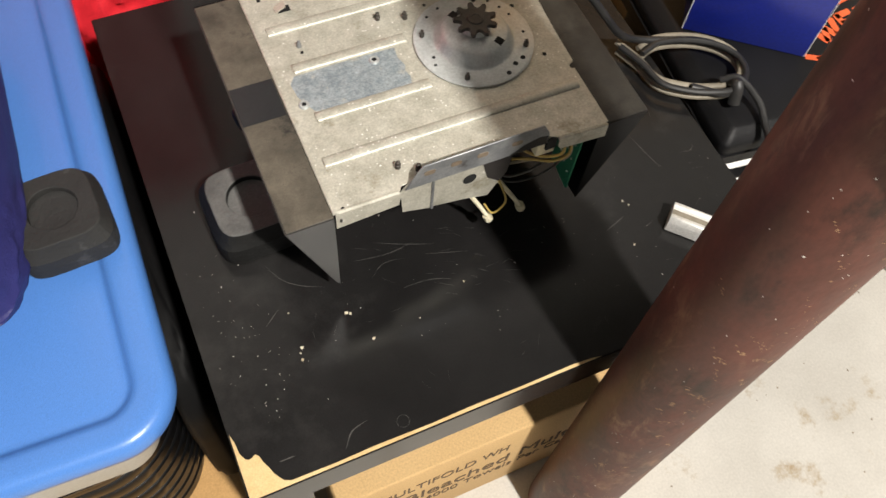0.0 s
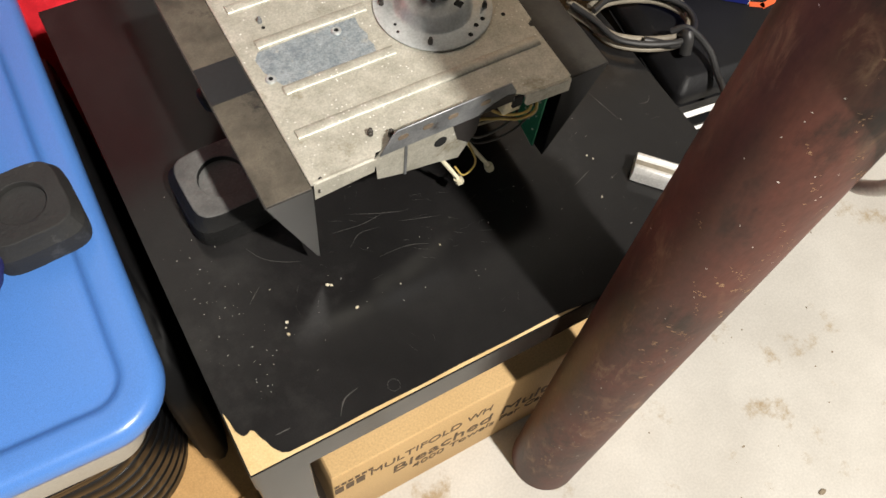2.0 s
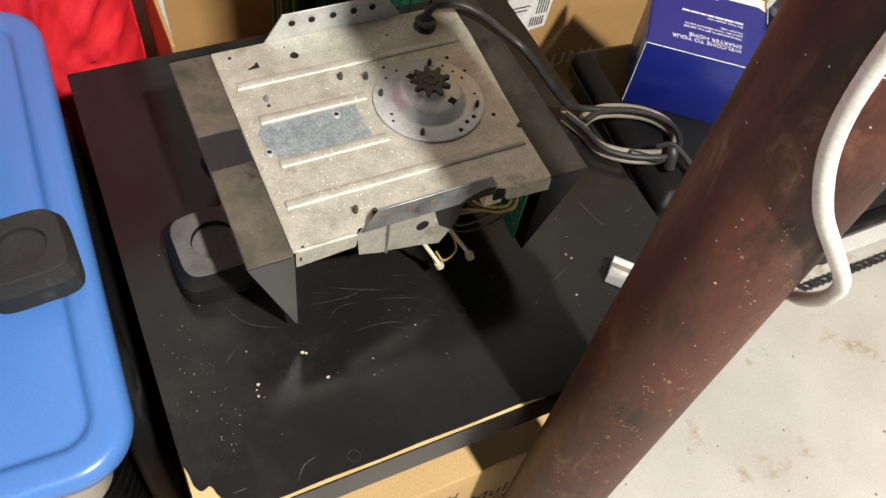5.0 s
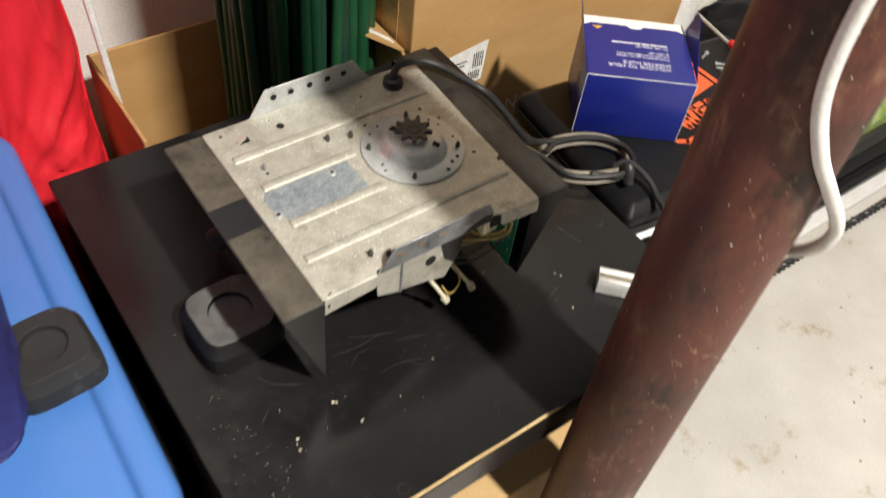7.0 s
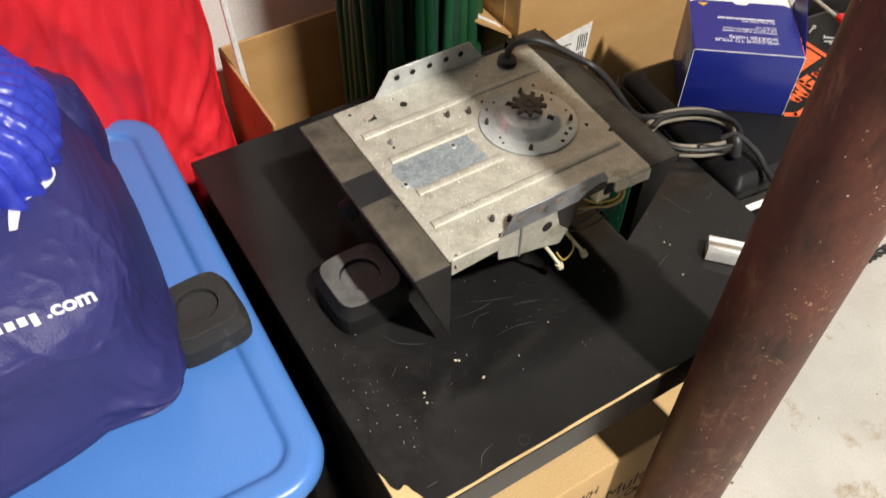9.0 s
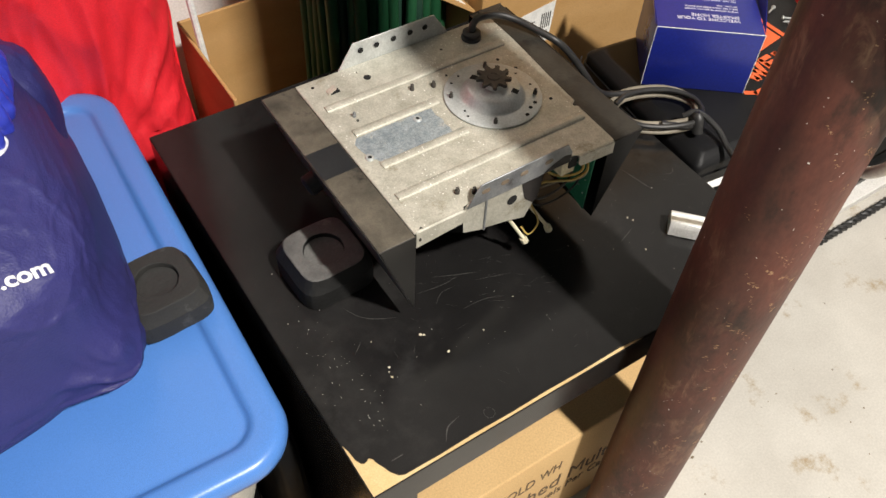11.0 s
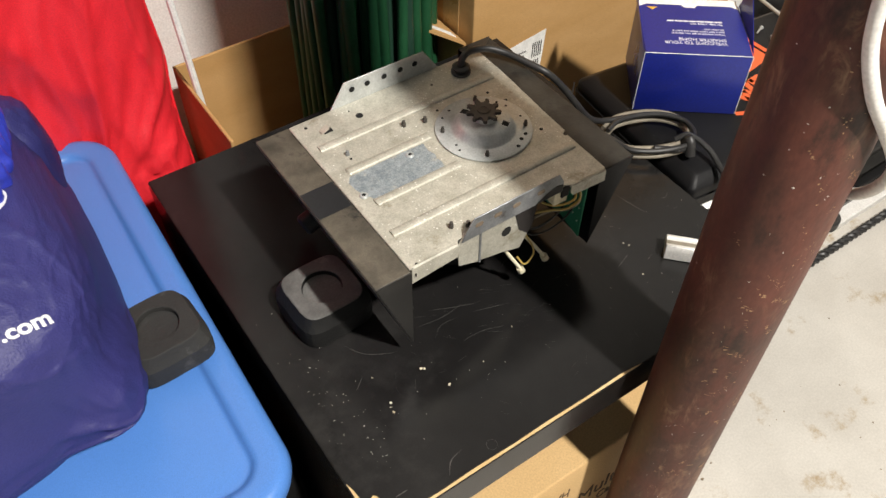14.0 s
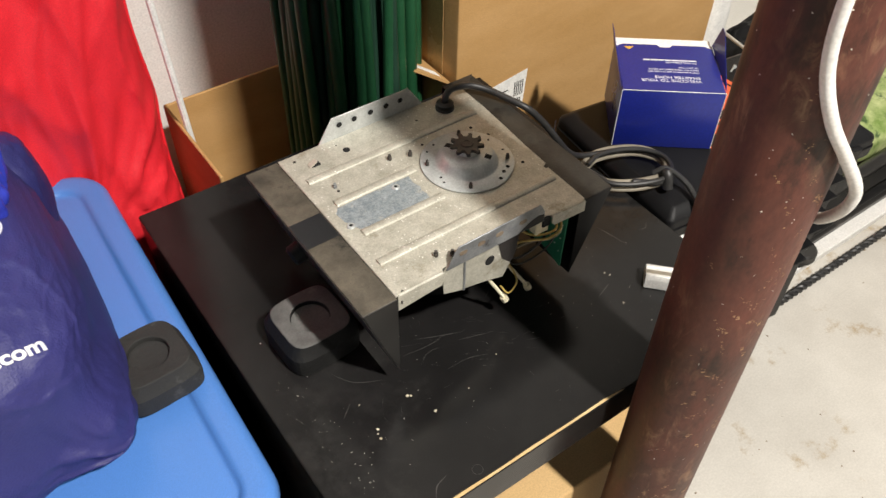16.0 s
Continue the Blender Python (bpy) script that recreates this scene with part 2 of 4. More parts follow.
def prism(points, depth, bevel=0.0, seg=2, m=None, bm=None):
    """A plane outline, drawn out by a vector."""
    bm = bm or bmesh.new()
    f = bm.faces.new([bm.verts.new(p) for p in points])
    out = bmesh.ops.extrude_face_region(bm, geom=[f])
    vs = [g for g in out["geom"] if isinstance(g, bmesh.types.BMVert)]
    bmesh.ops.translate(bm, verts=vs, vec=depth)
    allv = set(vs) | set(f.verts)
    if bevel:
        bmesh.ops.bevel(bm, geom=list({e for v in allv for e in v.link_edges}), offset=bevel, segments=seg, profile=0.5, affect="EDGES")
    if m:
        bmesh.ops.transform(bm, matrix=m, verts=bm.verts)
    return bm


def smooth_path(points, n=8):
    pts = [Vector(p) for p in points]
    pts = [2 * pts[0] - pts[1]] + pts + [2 * pts[-1] - pts[-2]]
    out = []
    for i in range(1, len(pts) - 2):
        a, b, c, d = pts[i - 1:i + 3]
        for k in range(n):
            t = k / n
            out.append(0.5 * (2 * b + (c - a) * t + (2 * a - 5 * b + 4 * c - d) * t * t + (3 * b - a - 3 * c + d) * t ** 3))
    return out + [pts[-2]]


def tube(points, r, sides=10, n=8, bm=None, flat=1.0):
    bm = bm or bmesh.new()
    path = smooth_path(points, n) if n else [Vector(p) for p in points]
    rings, side = [], None
    for i, p in enumerate(path):
        d = (path[min(i + 1, len(path) - 1)] - path[max(i - 1, 0)]).normalized()
        side = d.orthogonal().normalized() if side is None else (side - d * side.dot(d)).normalized()
        up = d.cross(side)
        rr = r(i / (len(path) - 1)) if callable(r) else r
        rings.append([bm.verts.new(p + rr * (math.cos(a) * side + flat * math.sin(a) * up)) for a in [2 * math.pi * k / sides for k in range(sides)]])
    for a, b in zip(rings, rings[1:]):
        for k in range(sides):
            bm.faces.new((a[k], a[(k + 1) % sides], b[(k + 1) % sides], b[k]))
    bm.faces.new(rings[0][::-1])
    bm.faces.new(rings[-1])
    return bm


def lathe(profile, cx, cy, sides=40, bm=None, m=None):
    """Rings of (radius, height) round an upright axis."""
    bm = bm or bmesh.new()
    rings, first = [], len(bm.verts)
    for r, z in profile:
        rings.append([bm.verts.new((cx + r * math.cos(2 * math.pi * k / sides), cy + r * math.sin(2 * math.pi * k / sides), z)) for k in range(sides)])
    for a, b in zip(rings, rings[1:]):
        for k in range(sides):
            bm.faces.new((a[k], a[(k + 1) % sides], b[(k + 1) % sides], b[k]))
    bm.faces.new(rings[0][::-1])
    bm.faces.new(rings[-1])
    if m:
        bmesh.ops.transform(bm, matrix=m, verts=bm.verts)
    return bm


def round_rect(x0, x1, y0, y1, r, z, n=8):
    out = []
    for cx, cy, a0 in ((x1 - r, y1 - r, 0), (x0 + r, y1 - r, 90), (x0 + r, y0 + r, 180), (x1 - r, y0 + r, 270)):
        for k in range(n + 1):
            a = radians(a0 + 90 * k / n)
            out.append((cx + r * math.cos(a), cy + r * math.sin(a), z))
    return out


def loft(loops, close=True, bm=None, m=None):
    """Skins loops of equal length one after the other."""
    bm = bm or bmesh.new()
    rings = [[bm.verts.new(p) for p in loop] for loop in loops]
    n = len(rings[0])
    for a, b in zip(rings, rings[1:]):
        for k in range(n):
            bm.faces.new((a[k], a[(k + 1) % n], b[(k + 1) % n], b[k]))
    if close:
        bm.faces.new(rings[0][::-1])
        bm.faces.new(rings[-1])
    if m:
        bmesh.ops.transform(bm, matrix=m, verts=bm.verts)
    return bm


def lettering(words, size, m, depth=0.0003, bold=0.0):
    """Words as a thin mesh: x along the line, y up the letters, at the pose m."""
    curve = bpy.data.curves.new("words", "FONT")
    curve.body, curve.size, curve.extrude, curve.offset = words, size, depth, bold
    ob = bpy.data.objects.new("words", curve)
    scene.collection.objects.link(ob)
    bpy.context.view_layer.update()
    me = bpy.data.meshes.new_from_object(ob.evaluated_get(bpy.context.evaluated_depsgraph_get()))
    bpy.data.objects.remove(ob)
    bm = bmesh.new()
    bm.from_mesh(me)
    bm.transform(m)
    return bm


def bars(rows, m, t=0.0004):
    """Plain bars for print that cannot be read: rows of x0, x1, y0, y1."""
    bm = bmesh.new()
    for x0, x1, y0, y1 in rows:
        box(x0, x1, y0, y1, 0, t, bm=bm)
    bm.transform(m)
    return bm


def frame_of(o, ex, ey):
    """A pose with its origin, its x way and its y way given."""
    ex = Vector(ex).normalized()
    ez = ex.cross(Vector(ey)).normalized()
    ey = ez.cross(ex)
    m = Matrix((ex, ey, ez)).transposed().to_4x4()
    m.translation = o
    return m


rng = random.Random(7)

# ---------------------------------------------------------------- the room
WALL_Y = 0.86
single("floor", box(-3, 3.5, -4, 1.0, -0.1, 0), M_FLOOR, "bare grey concrete basement floor with brown stains", "floor", kind="structure")
single("wall_north", box(-3, 3.5, WALL_Y, WALL_Y + 0.15, 0, 3.2), M_WALL, "white painted masonry basement wall", "wall", kind="structure")
single("wall_south", box(-3, 3.5, -4.15, -4, 0, 3.2), M_ROOM, "plain painted wall closing the basement", "wall", kind="structure")
single("wall_west", box(-3.15, -3, -4, 1.0, 0, 3.2), M_ROOM, "plain painted wall closing the basement", "wall", kind="structure")
single("wall_east", box(3.5, 3.65, -4, 1.0, 0, 3.2), M_ROOM, "plain painted wall closing the basement", "wall", kind="structure")
single("ceiling", box(-3.15, 3.65, -4.15, 1.15, 3.2, 3.3), M_ROOM, "plain basement ceiling", "ceiling", kind="structure")

# ---------------------------------------------------------------- the column
PX, PY, PR = 0.355, -0.0495, 0.0455
column = thing("support_column", (PX, PY, 0), "round steel support column in scuffed dark red-brown paint", "column")
shaft = part("shaft", lathe([(PR, 0.003), (PR, 0.6), (PR, 1.2), (PR, 3.2)], PX, PY, 72), M_PIPE, column)


def on_column(a, z, out):
    return Vector((PX + (PR + out) * math.cos(a), PY + (PR + out) * math.sin(a), z))


def column_patch(bm, a, z, wa, hz, out, n=9):
    """A ragged flake that follows the column's round face."""
    ring = []
    for k in range(n):
        t = 2 * math.pi * k / n
        j = rng.uniform(0.35, 1.0)
        ring.append(bm.verts.new(on_column(a + wa * j * math.cos(t) / PR, z + hz * j * math.sin(t), out)))
    mid = bm.verts.new(on_column(a, z, out))
    for k in range(n):
        bm.faces.new((mid, ring[k], ring[(k + 1) % n]))


bm = bmesh.new()
for _ in range(95):
    a, z, tilt, big = radians(rng.gauss(238, 27)), rng.uniform(0.08, 0.90), rng.uniform(-1, 1), rng.random() ** 2
    for k in range(rng.randint(2, 9)):
        u = rng.gauss(0, 0.5)
        column_patch(bm, a + 0.10 * u + rng.gauss(0, 0.02), z + 0.012 * tilt * u + rng.gauss(0, 0.002), rng.uniform(0.0004, 0.0012 + 0.0030 * big), rng.uniform(0.0003, 0.0008 + 0.0014 * big), 0.00025)
tagged(part("scuffs", bm, M_SCUFF, shaft, "tan scuffs rubbed through the paint"), kind="stuff")
bm = bmesh.new()
for _ in range(60):
    column_patch(bm, radians(rng.gauss(215, 30)), rng.uniform(0.1, 1.0), rng.uniform(0.0004, 0.0012), rng.uniform(0.0004, 0.0012), 0.0004, 7)
tagged(part("specks", bm, M_SPECK, shaft, "white paint specks"), kind="stuff")

cable = thing("white_cable", (0.36, -0.1, 0.75), "dirty white cable tied round the steel column", "cable")
part("sheath", tube([(0.332, -0.102, 3.195), (0.330, -0.099, 1.6), (0.322, -0.091, 1.15), (0.3145, -0.080, 1.02), (0.3130, -0.0775, 0.955), (0.3160, -0.0815, 0.908), (0.3260, -0.0925, 0.870), (0.3480, -0.101, 0.836),
                     (0.368, -0.1065, 0.808), (0.378, -0.1085, 0.790), (0.381, -0.1065, 0.774), (0.384, -0.099, 0.757), (0.389, -0.087, 0.741), (0.399, -0.071, 0.730), (0.4055, -0.050, 0.722), (0.400, -0.027, 0.716), (0.388, -0.011, 0.712),
                     (0.370, -0.0013, 0.709)], 0.0049, 12, 8), M_WHITECABLE, cable)

# ---------------------------------------------------------------- the table
H = 0.45
table = thing("side_table", (0.275, 0.275, 0), "small black square side table with a chipped corner and worn edge", "table")
top = [(0.0, 0.062), (0.003, 0.050), (0.004, 0.040), (0.0068, 0.0345), (0.0095, 0.0328), (0.0125, 0.0335), (0.0155, 0.0352), (0.0182, 0.0325), (0.0196, 0.0268), (0.0228, 0.0202), (0.0250, 0.0138), (0.0278, 0.0098), (0.0305, 0.0060), (0.036, 0.0035),
       (0.075, 0.0028), (0.11, 0.0036), (0.16, 0.0027), (0.20, 0.0034), (0.25, 0.0026), (0.30, 0.0031), (0.315, 0.0020), (0.33, 0.0), (0.55, 0.0), (0.55, 0.55), (0.0, 0.55)]
tabletop = part("tabletop", prism([(x, y, H) for x, y in top], (0, 0, -0.0016)), M_TABLE, table, smooth=0)
part("core", box(0.0006, 0.5494, 0.0006, 0.5494, H - 0.050, H - 0.0017), M_CORE, table, "bare pale fibreboard showing at the chipped corner", smooth=0)
part("front_edging", box(0.0, 0.55, -0.0008, 0.0006, H - 0.052, H - 0.0030), M_TABLE, table, smooth=0)
part("side_edging", box(-0.0008, 0.0006, 0.0006, 0.55, H - 0.052, H - 0.0018), M_TABLE, table, smooth=0)
part("side_edging", box(0.5494, 0.5508, 0.0006, 0.55, H - 0.052, H - 0.0018), M_TABLE, table, smooth=0)
part("back_edging", box(0.0, 0.55, 0.5494, 0.5508, H - 0.052, H - 0.0018), M_TABLE, table, smooth=0)
part("underside", box(0.0, 0.55, 0.0006, 0.5494, H - 0.054, H - 0.050), M_TABLE, table, smooth=0)
for lx in (0.0, 0.50):
    for ly in (0.0, 0.50):
        part("leg", box(lx + 0.0003, lx + 0.0497, ly + 0.0003, ly + 0.0497, 0, H - 0.054, 0.001, 1), M_TABLE, table)

part("side_panel", box(0.0006, 0.0160, 0.0503, 0.4997, 0.0, H - 0.0545), M_TABLE, table, "plain black side panel", smooth=0)


def ribbon(bm, pts, w, z):
    """A thin flat streak that tapers at both ends."""
    path = smooth_path([(x, y, z) for x, y in pts], 5)
    left, right = [], []
    for i, p in enumerate(path):
        d = (path[min(i + 1, len(path) - 1)] - path[max(i - 1, 0)]).normalized()
        s = Vector((-d.y, d.x, 0)) * w * math.sin(math.pi * (i + 0.3) / (len(path) - 0.4)) * rng.uniform(0.4, 1)
        left.append(bm.verts.new(p + s))
        right.append(bm.verts.new(p - s))
    for i in range(len(path) - 1):
        bm.faces.new((left[i], left[i + 1], right[i + 1], right[i]))


M_SCRATCH = mat("dull_scratch", (0.030, 0.028, 0.026), (0.085, 0.081, 0.074), 200, 0.6)
bm = bmesh.new()
Z = H + 0.0002
for pts, w in (([(0.078, 0.197), (0.088, 0.178), (0.103, 0.166), (0.122, 0.157)], 0.0006), ([(0.086, 0.010), (0.096, 0.022), (0.111, 0.026)], 0.0011), ([(0.032, 0.021), (0.045, 0.021)], 0.0014),
               ([(0.179, 0.184), (0.205, 0.172), (0.231, 0.162)], 0.0005), ([(0.473, 0.202), (0.483, 0.157)], 0.0006), ([(0.514, 0.166), (0.524, 0.164), (0.531, 0.170)], 0.0006),
               ([(0.155, 0.172), (0.188, 0.168), (0.215, 0.171)], 0.0005), ([(0.19, 0.13), (0.215, 0.128), (0.236, 0.120)], 0.0004), ([(0.22, 0.155), (0.26, 0.142)], 0.0004),
               ([(0.395, 0.112), (0.418, 0.120)], 0.0008), ([(0.06, 0.14), (0.075, 0.152)], 0.0005), ([(0.165, 0.150), (0.18, 0.160), (0.20, 0.158)], 0.0004)):
    ribbon(bm, pts, 0.75 * w, Z)
for _ in range(34):
    x, y, a, l = rng.uniform(0.15, 0.30), rng.uniform(0.10, 0.19), rng.uniform(-0.9, 0.3), rng.uniform(0.004, 0.018)
    ribbon(bm, [(x, y), (x + l * math.cos(a) * 0.5, y + l * math.sin(a) * 0.5 + rng.gauss(0, 0.0003)), (x + l * math.cos(a), y + l * math.sin(a))], rng.uniform(0.00008, 0.0002), Z)
for _ in range(60):
    x, y, a, l = rng.uniform(0.02, 0.53), rng.uniform(0.02, 0.28), rng.uniform(0, 3.1), rng.uniform(0.003, 0.014)
    ribbon(bm, [(x, y), (x + l * math.cos(a) * 0.5, y + l * math.sin(a) * 0.5 + rng.gauss(0, 0.0006)), (x + l * math.cos(a), y + l * math.sin(a))], rng.uniform(0.00006, 0.00016), Z)
for k in range(20):
    a, b = 2 * math.pi * k / 20, 2 * math.pi * (k + 1) / 20
    ribbon(bm, [(0.139 + 0.0055 * math.cos(a), 0.0135 + 0.0055 * math.sin(a)), (0.139 + 0.0055 * math.cos(b), 0.0135 + 0.0055 * math.sin(b))], 0.0003, Z)
tagged(part("scratches", bm, M_SCRATCH, tabletop, "fine pale scratches", smooth=0), kind="stuff")

bm = bmesh.new()
for _ in range(210):
    if rng.random() < 0.40:
        x, y = rng.gauss(0.036, 0.016), rng.gauss(0.12, 0.06)
    else:
        x, y = rng.uniform(0.01, 0.54), rng.uniform(0.01, 0.30)
    if not (0.004 < x < 0.545 and 0.05 < y < 0.545):
        continue
    r = abs(rng.gauss(0.0, 0.00017)) + 0.00011
    bmesh.ops.create_icosphere(bm, subdivisions=1, radius=r, matrix=Matrix.Translation((x, y, H + 0.5 * r)))
single("dust_specks", bm, M_SPECK, "white dust specks strewn over the black tabletop", "dust", kind="stuff")


def crumb(x, y, r):
    bm = bmesh.new()
    bmesh.ops.create_icosphere(bm, subdivisions=2, radius=0.8 * r, matrix=Matrix.Translation((x, y, H + 0.45 * r)))
    for v in bm.verts:
        v.co += Vector((rng.gauss(0, 1), rng.gauss(0, 1), rng.gauss(0, 0.3))) * r * 0.28
        v.co.z = max(v.co.z, H + 0.0001)
    single("wood_crumb", bm, M_CRUMB, "pale crumb of wood dust lying on the tabletop", "crumb", "crumbs on the table")


for x, y, r in ((0.130, 0.1255, 0.0021), (0.133, 0.1235, 0.0017), (0.144, 0.093, 0.0017), (0.082, 0.109, 0.0020), (0.079, 0.098, 0.0019), (0.0795, 0.1045, 0.0009), (0.412, 0.088, 0.0014),
                (0.426, 0.136, 0.0013), (0.4295, 0.130, 0.0012), (0.082, 0.145, 0.0008), (0.242, 0.115, 0.0009), (0.19, 0.006 + 0.09, 0.0008)):
    crumb(x, y, 0.8 * r)

# ---------------------------------------------------------------- the box under the table
towels = thing("cardboard_box", (0.27, 0.2, 0), "closed brown cardboard carton with black print under the table", "box")
tw = pose(0.0690, 0.0115, 0, 0, 0, 0)
carton = part("body", box(0, 0.43, 0, 0.40, 0, 0.234, 0.0025, m=tw), M_CARDT, towels)
part("flap", box(0.0015, 0.4285, 0.001, 0.198, 0.234, 0.2365, 0.0008, 1, m=tw), M_CARDT, towels)
part("flap", box(0.0015, 0.4285, 0.202, 0.399, 0.234, 0.2365, 0.0008, 1, m=tw), M_CARDT, towels)
part("tape", box(0.02, 0.41, 0.172, 0.228, 0.2366, 0.2369, m=tw), M_TAPE, towels)
face = tw @ frame_of((0, -0.0004, 0), (1, 0, 0), (0, 0, 1))
part("print", bars([(0.002, 0.013, 0.158, 0.182), (0.016, 0.026, 0.158, 0.182), (0.029, 0.040, 0.158, 0.182)] + [(0.002 + 0.0085 * k, 0.008 + 0.0085 * k, 0.188, 0.196) for k in range(6)], face), M_FADED, carton)
for words, size, x, z, wide in (("MULTIFOLD", 0.0335, 0.046, 0.160, 0.69), ("WH", 0.0335, 0.176, 0.162, 0.62), ("Bleached Multifold", 0.050, 0.076, 0.105, 0.80), ("4000 Towels Per Case", 0.0300, 0.106, 0.074, 0.78)):
    part("print", lettering(words, size, face @ pose(x, z, 0) @ Matrix.Diagonal((wide, 1, 1, 1))), M_FADED, carton)

# ---------------------------------------------------------------- opener
opener = thing("door_opener", (0.25, 0.265, H), "dismantled garage door opener with galvanised chassis and black brackets", "machine")
ZP = 0.594
x0, x1, y0, y1 = 0.132, 0.3755, 0.1445, 0.384
outline = [(x0, y0), (0.187, y0), (0.190, 0.1490), (0.3215, 0.1490), (0.3275, 0.1455), (x1 - 0.003, 0.1435), (x1, 0.1455), (0.3762, 0.2060), (0.3728, 0.2070), (0.3728, 0.2105),
           (0.3785, 0.2135), (0.3800, 0.2540), (0.3830, 0.3000), (0.3850, 0.3370), (0.3850, 0.3780), (0.3800, y1), (x0, y1)]
plate = part("plate", prism([(x, y, ZP) for x, y in outline], (0, 0, -0.0016), 0.0005, 1), M_GALV, opener)
for xa, xb, y in ((0.151, 0.361, 0.3345), (0.151, 0.250, 0.2885), (0.152, 0.251, 0.2345), (0.150, 0.361, 0.1905)):
    m = Matrix.Translation((0, 0, ZP)) @ Matrix.Diagonal((1, 1, 0.42, 1)) @ Matrix.Translation((0, 0, -ZP))
    bm = tube([(xa, y, ZP - 0.001), (xa + 0.002, y, ZP), (xa + 0.006, y, ZP + 0.0005), (xb - 0.006, y, ZP + 0.0005), (xb - 0.002, y, ZP), (xb, y, ZP - 0.001)], lambda t: 0.0054 * min(1, 0.25 + 9 * min(t, 1 - t)), 16, 4)
    bm.transform(m)
    part("rib", bm, M_GALV, plate, smooth=60)
patch = [(0.1535, 0.2395), (0.190, 0.2388), (0.2375, 0.2392), (0.2395, 0.2475), (0.2375, 0.2545), (0.2400, 0.2600), (0.2370, 0.2700), (0.2385, 0.2815), (0.205, 0.2822), (0.1480, 0.2812), (0.1425, 0.2740), (0.1440, 0.2600), (0.1490, 0.2480)]
part("bare_patch", prism([(x, y, ZP + 0.0003) for x, y in patch], (0, 0, -0.0003)), M_PATCH, plate, "bluish patch of bare zinc", smooth=0)
M_HOLE = mat("dark_hole", (0.006, 0.006, 0.006), None, 20, 0.9)


def hole(parent, x, y, r, z, sides=16):
    part("hole", lathe([(r, z), (r, z + 0.0003)], x, y, sides), M_HOLE, parent, smooth=0)


def stud(parent, x, y, z, r=0.0026, h=0.007, material=None):
    bm = lathe([(r, z), (r, z + h * 0.55), (r * 0.72, z + h * 0.6), (r * 0.72, z + h), (r * 0.3, z + h + 0.0006)], x, y, 8)
    part("screw", bm, material or M_SPROCKET, parent, smooth=50)


for x, y, r in ((0.206, 0.359, 0.0042), (0.147, 0.373, 0.0018), (0.282, 0.318, 0.0016), (0.347, 0.312, 0.0020), (0.302, 0.359, 0.0014), (0.358, 0.229, 0.0020), (0.356, 0.290, 0.0020), (0.163, 0.304, 0.0016), (0.20, 0.372, 0.001), (0.1405, 0.146, 0.0016)):
    hole(plate, x, y, r, ZP)
for x, y in ((0.237, 0.317), (0.260, 0.310), (0.194, 0.166), (0.2085, 0.158)):
    stud(plate, x, y, ZP)
for x, y in ((0.217, 0.274), (0.146, 0.250)):
    part("rivet", lathe([(0.0046, ZP), (0.0046, ZP + 0.001), (0.0036, ZP + 0.0022), (0.0022, ZP + 0.0022), (0.0020, ZP + 0.0012)], x, y, 20), M_ZINC, plate)
    hole(plate, x, y, 0.0021, ZP + 0.0013)
stud(plate, 0.163, 0.311, ZP, 0.0022, 0.006, M_STRAP)
# a lanced tab over its slot
part("slot", box(0.159, 0.170, 0.353, 0.360, ZP, ZP + 0.0003), M_HOLE, plate, smooth=0)
part("tab", prism([(0.1565, 0.353, ZP + 0.0003), (0.1655, 0.353, ZP + 0.0050), (0.1655, 0.353, ZP + 0.0062), (0.1565, 0.353, ZP + 0.0015)], (0, 0.0075, 0)), M_GALV, plate, smooth=0)
# folded edges
part("front_flange", prism([(0.1335, y0 - 0.0002, ZP - 0.001), (0.188, y0 - 0.0002, ZP - 0.001), (0.186, y0 - 0.0002, ZP - 0.017), (0.1335, y0 - 0.0002, ZP - 0.0215)], (0, -0.0015, 0)), M_GALV, plate)
part("front_flange", prism([(0.3285, 0.1443, ZP - 0.0018), (0.3735, 0.1423, ZP - 0.0018), (0.3735, 0.1418, ZP - 0.0145), (0.3320, 0.1438, ZP - 0.0145), (0.3285, 0.1441, ZP - 0.010)], (0, -0.0014, 0), 0.0003, 1), M_GALV, plate)
part("edge_roll", tube([(0.3285, 0.1445, ZP - 0.0016), (0.3735, 0.1425, ZP - 0.0016)], 0.0017, 10, 0), M_GALV, plate)
part("notch", box(0.3185, 0.3280, 0.1450, 0.1475, ZP - 0.0135, ZP - 0.0005), M_HOLE, plate, smooth=0)
stud(plate, 0.1375, 0.1425, ZP - 0.012, 0.0012, 0.003)
flange = part("back_flange", prism([(0.184, y1, ZP - 0.001), (0.328, y1, ZP - 0.001), (0.308, y1 + 0.001, ZP + 0.028), (0.204, y1 + 0.001, ZP + 0.028)], (0, 0.0015, 0), 0.0004, 1), M_ZINC, opener)
for k, x in enumerate((0.2125, 0.2325, 0.2545, 0.276, 0.2955)):
    part("hole", lathe([(0.0034, 0), (0.0034, 0.0004)], 0, 0, 18, m=frame_of((x, y1 - 0.0002, ZP + 0.017), (1, 0, 0), (0, 0, 1))), M_HOLE, flange, smooth=0)
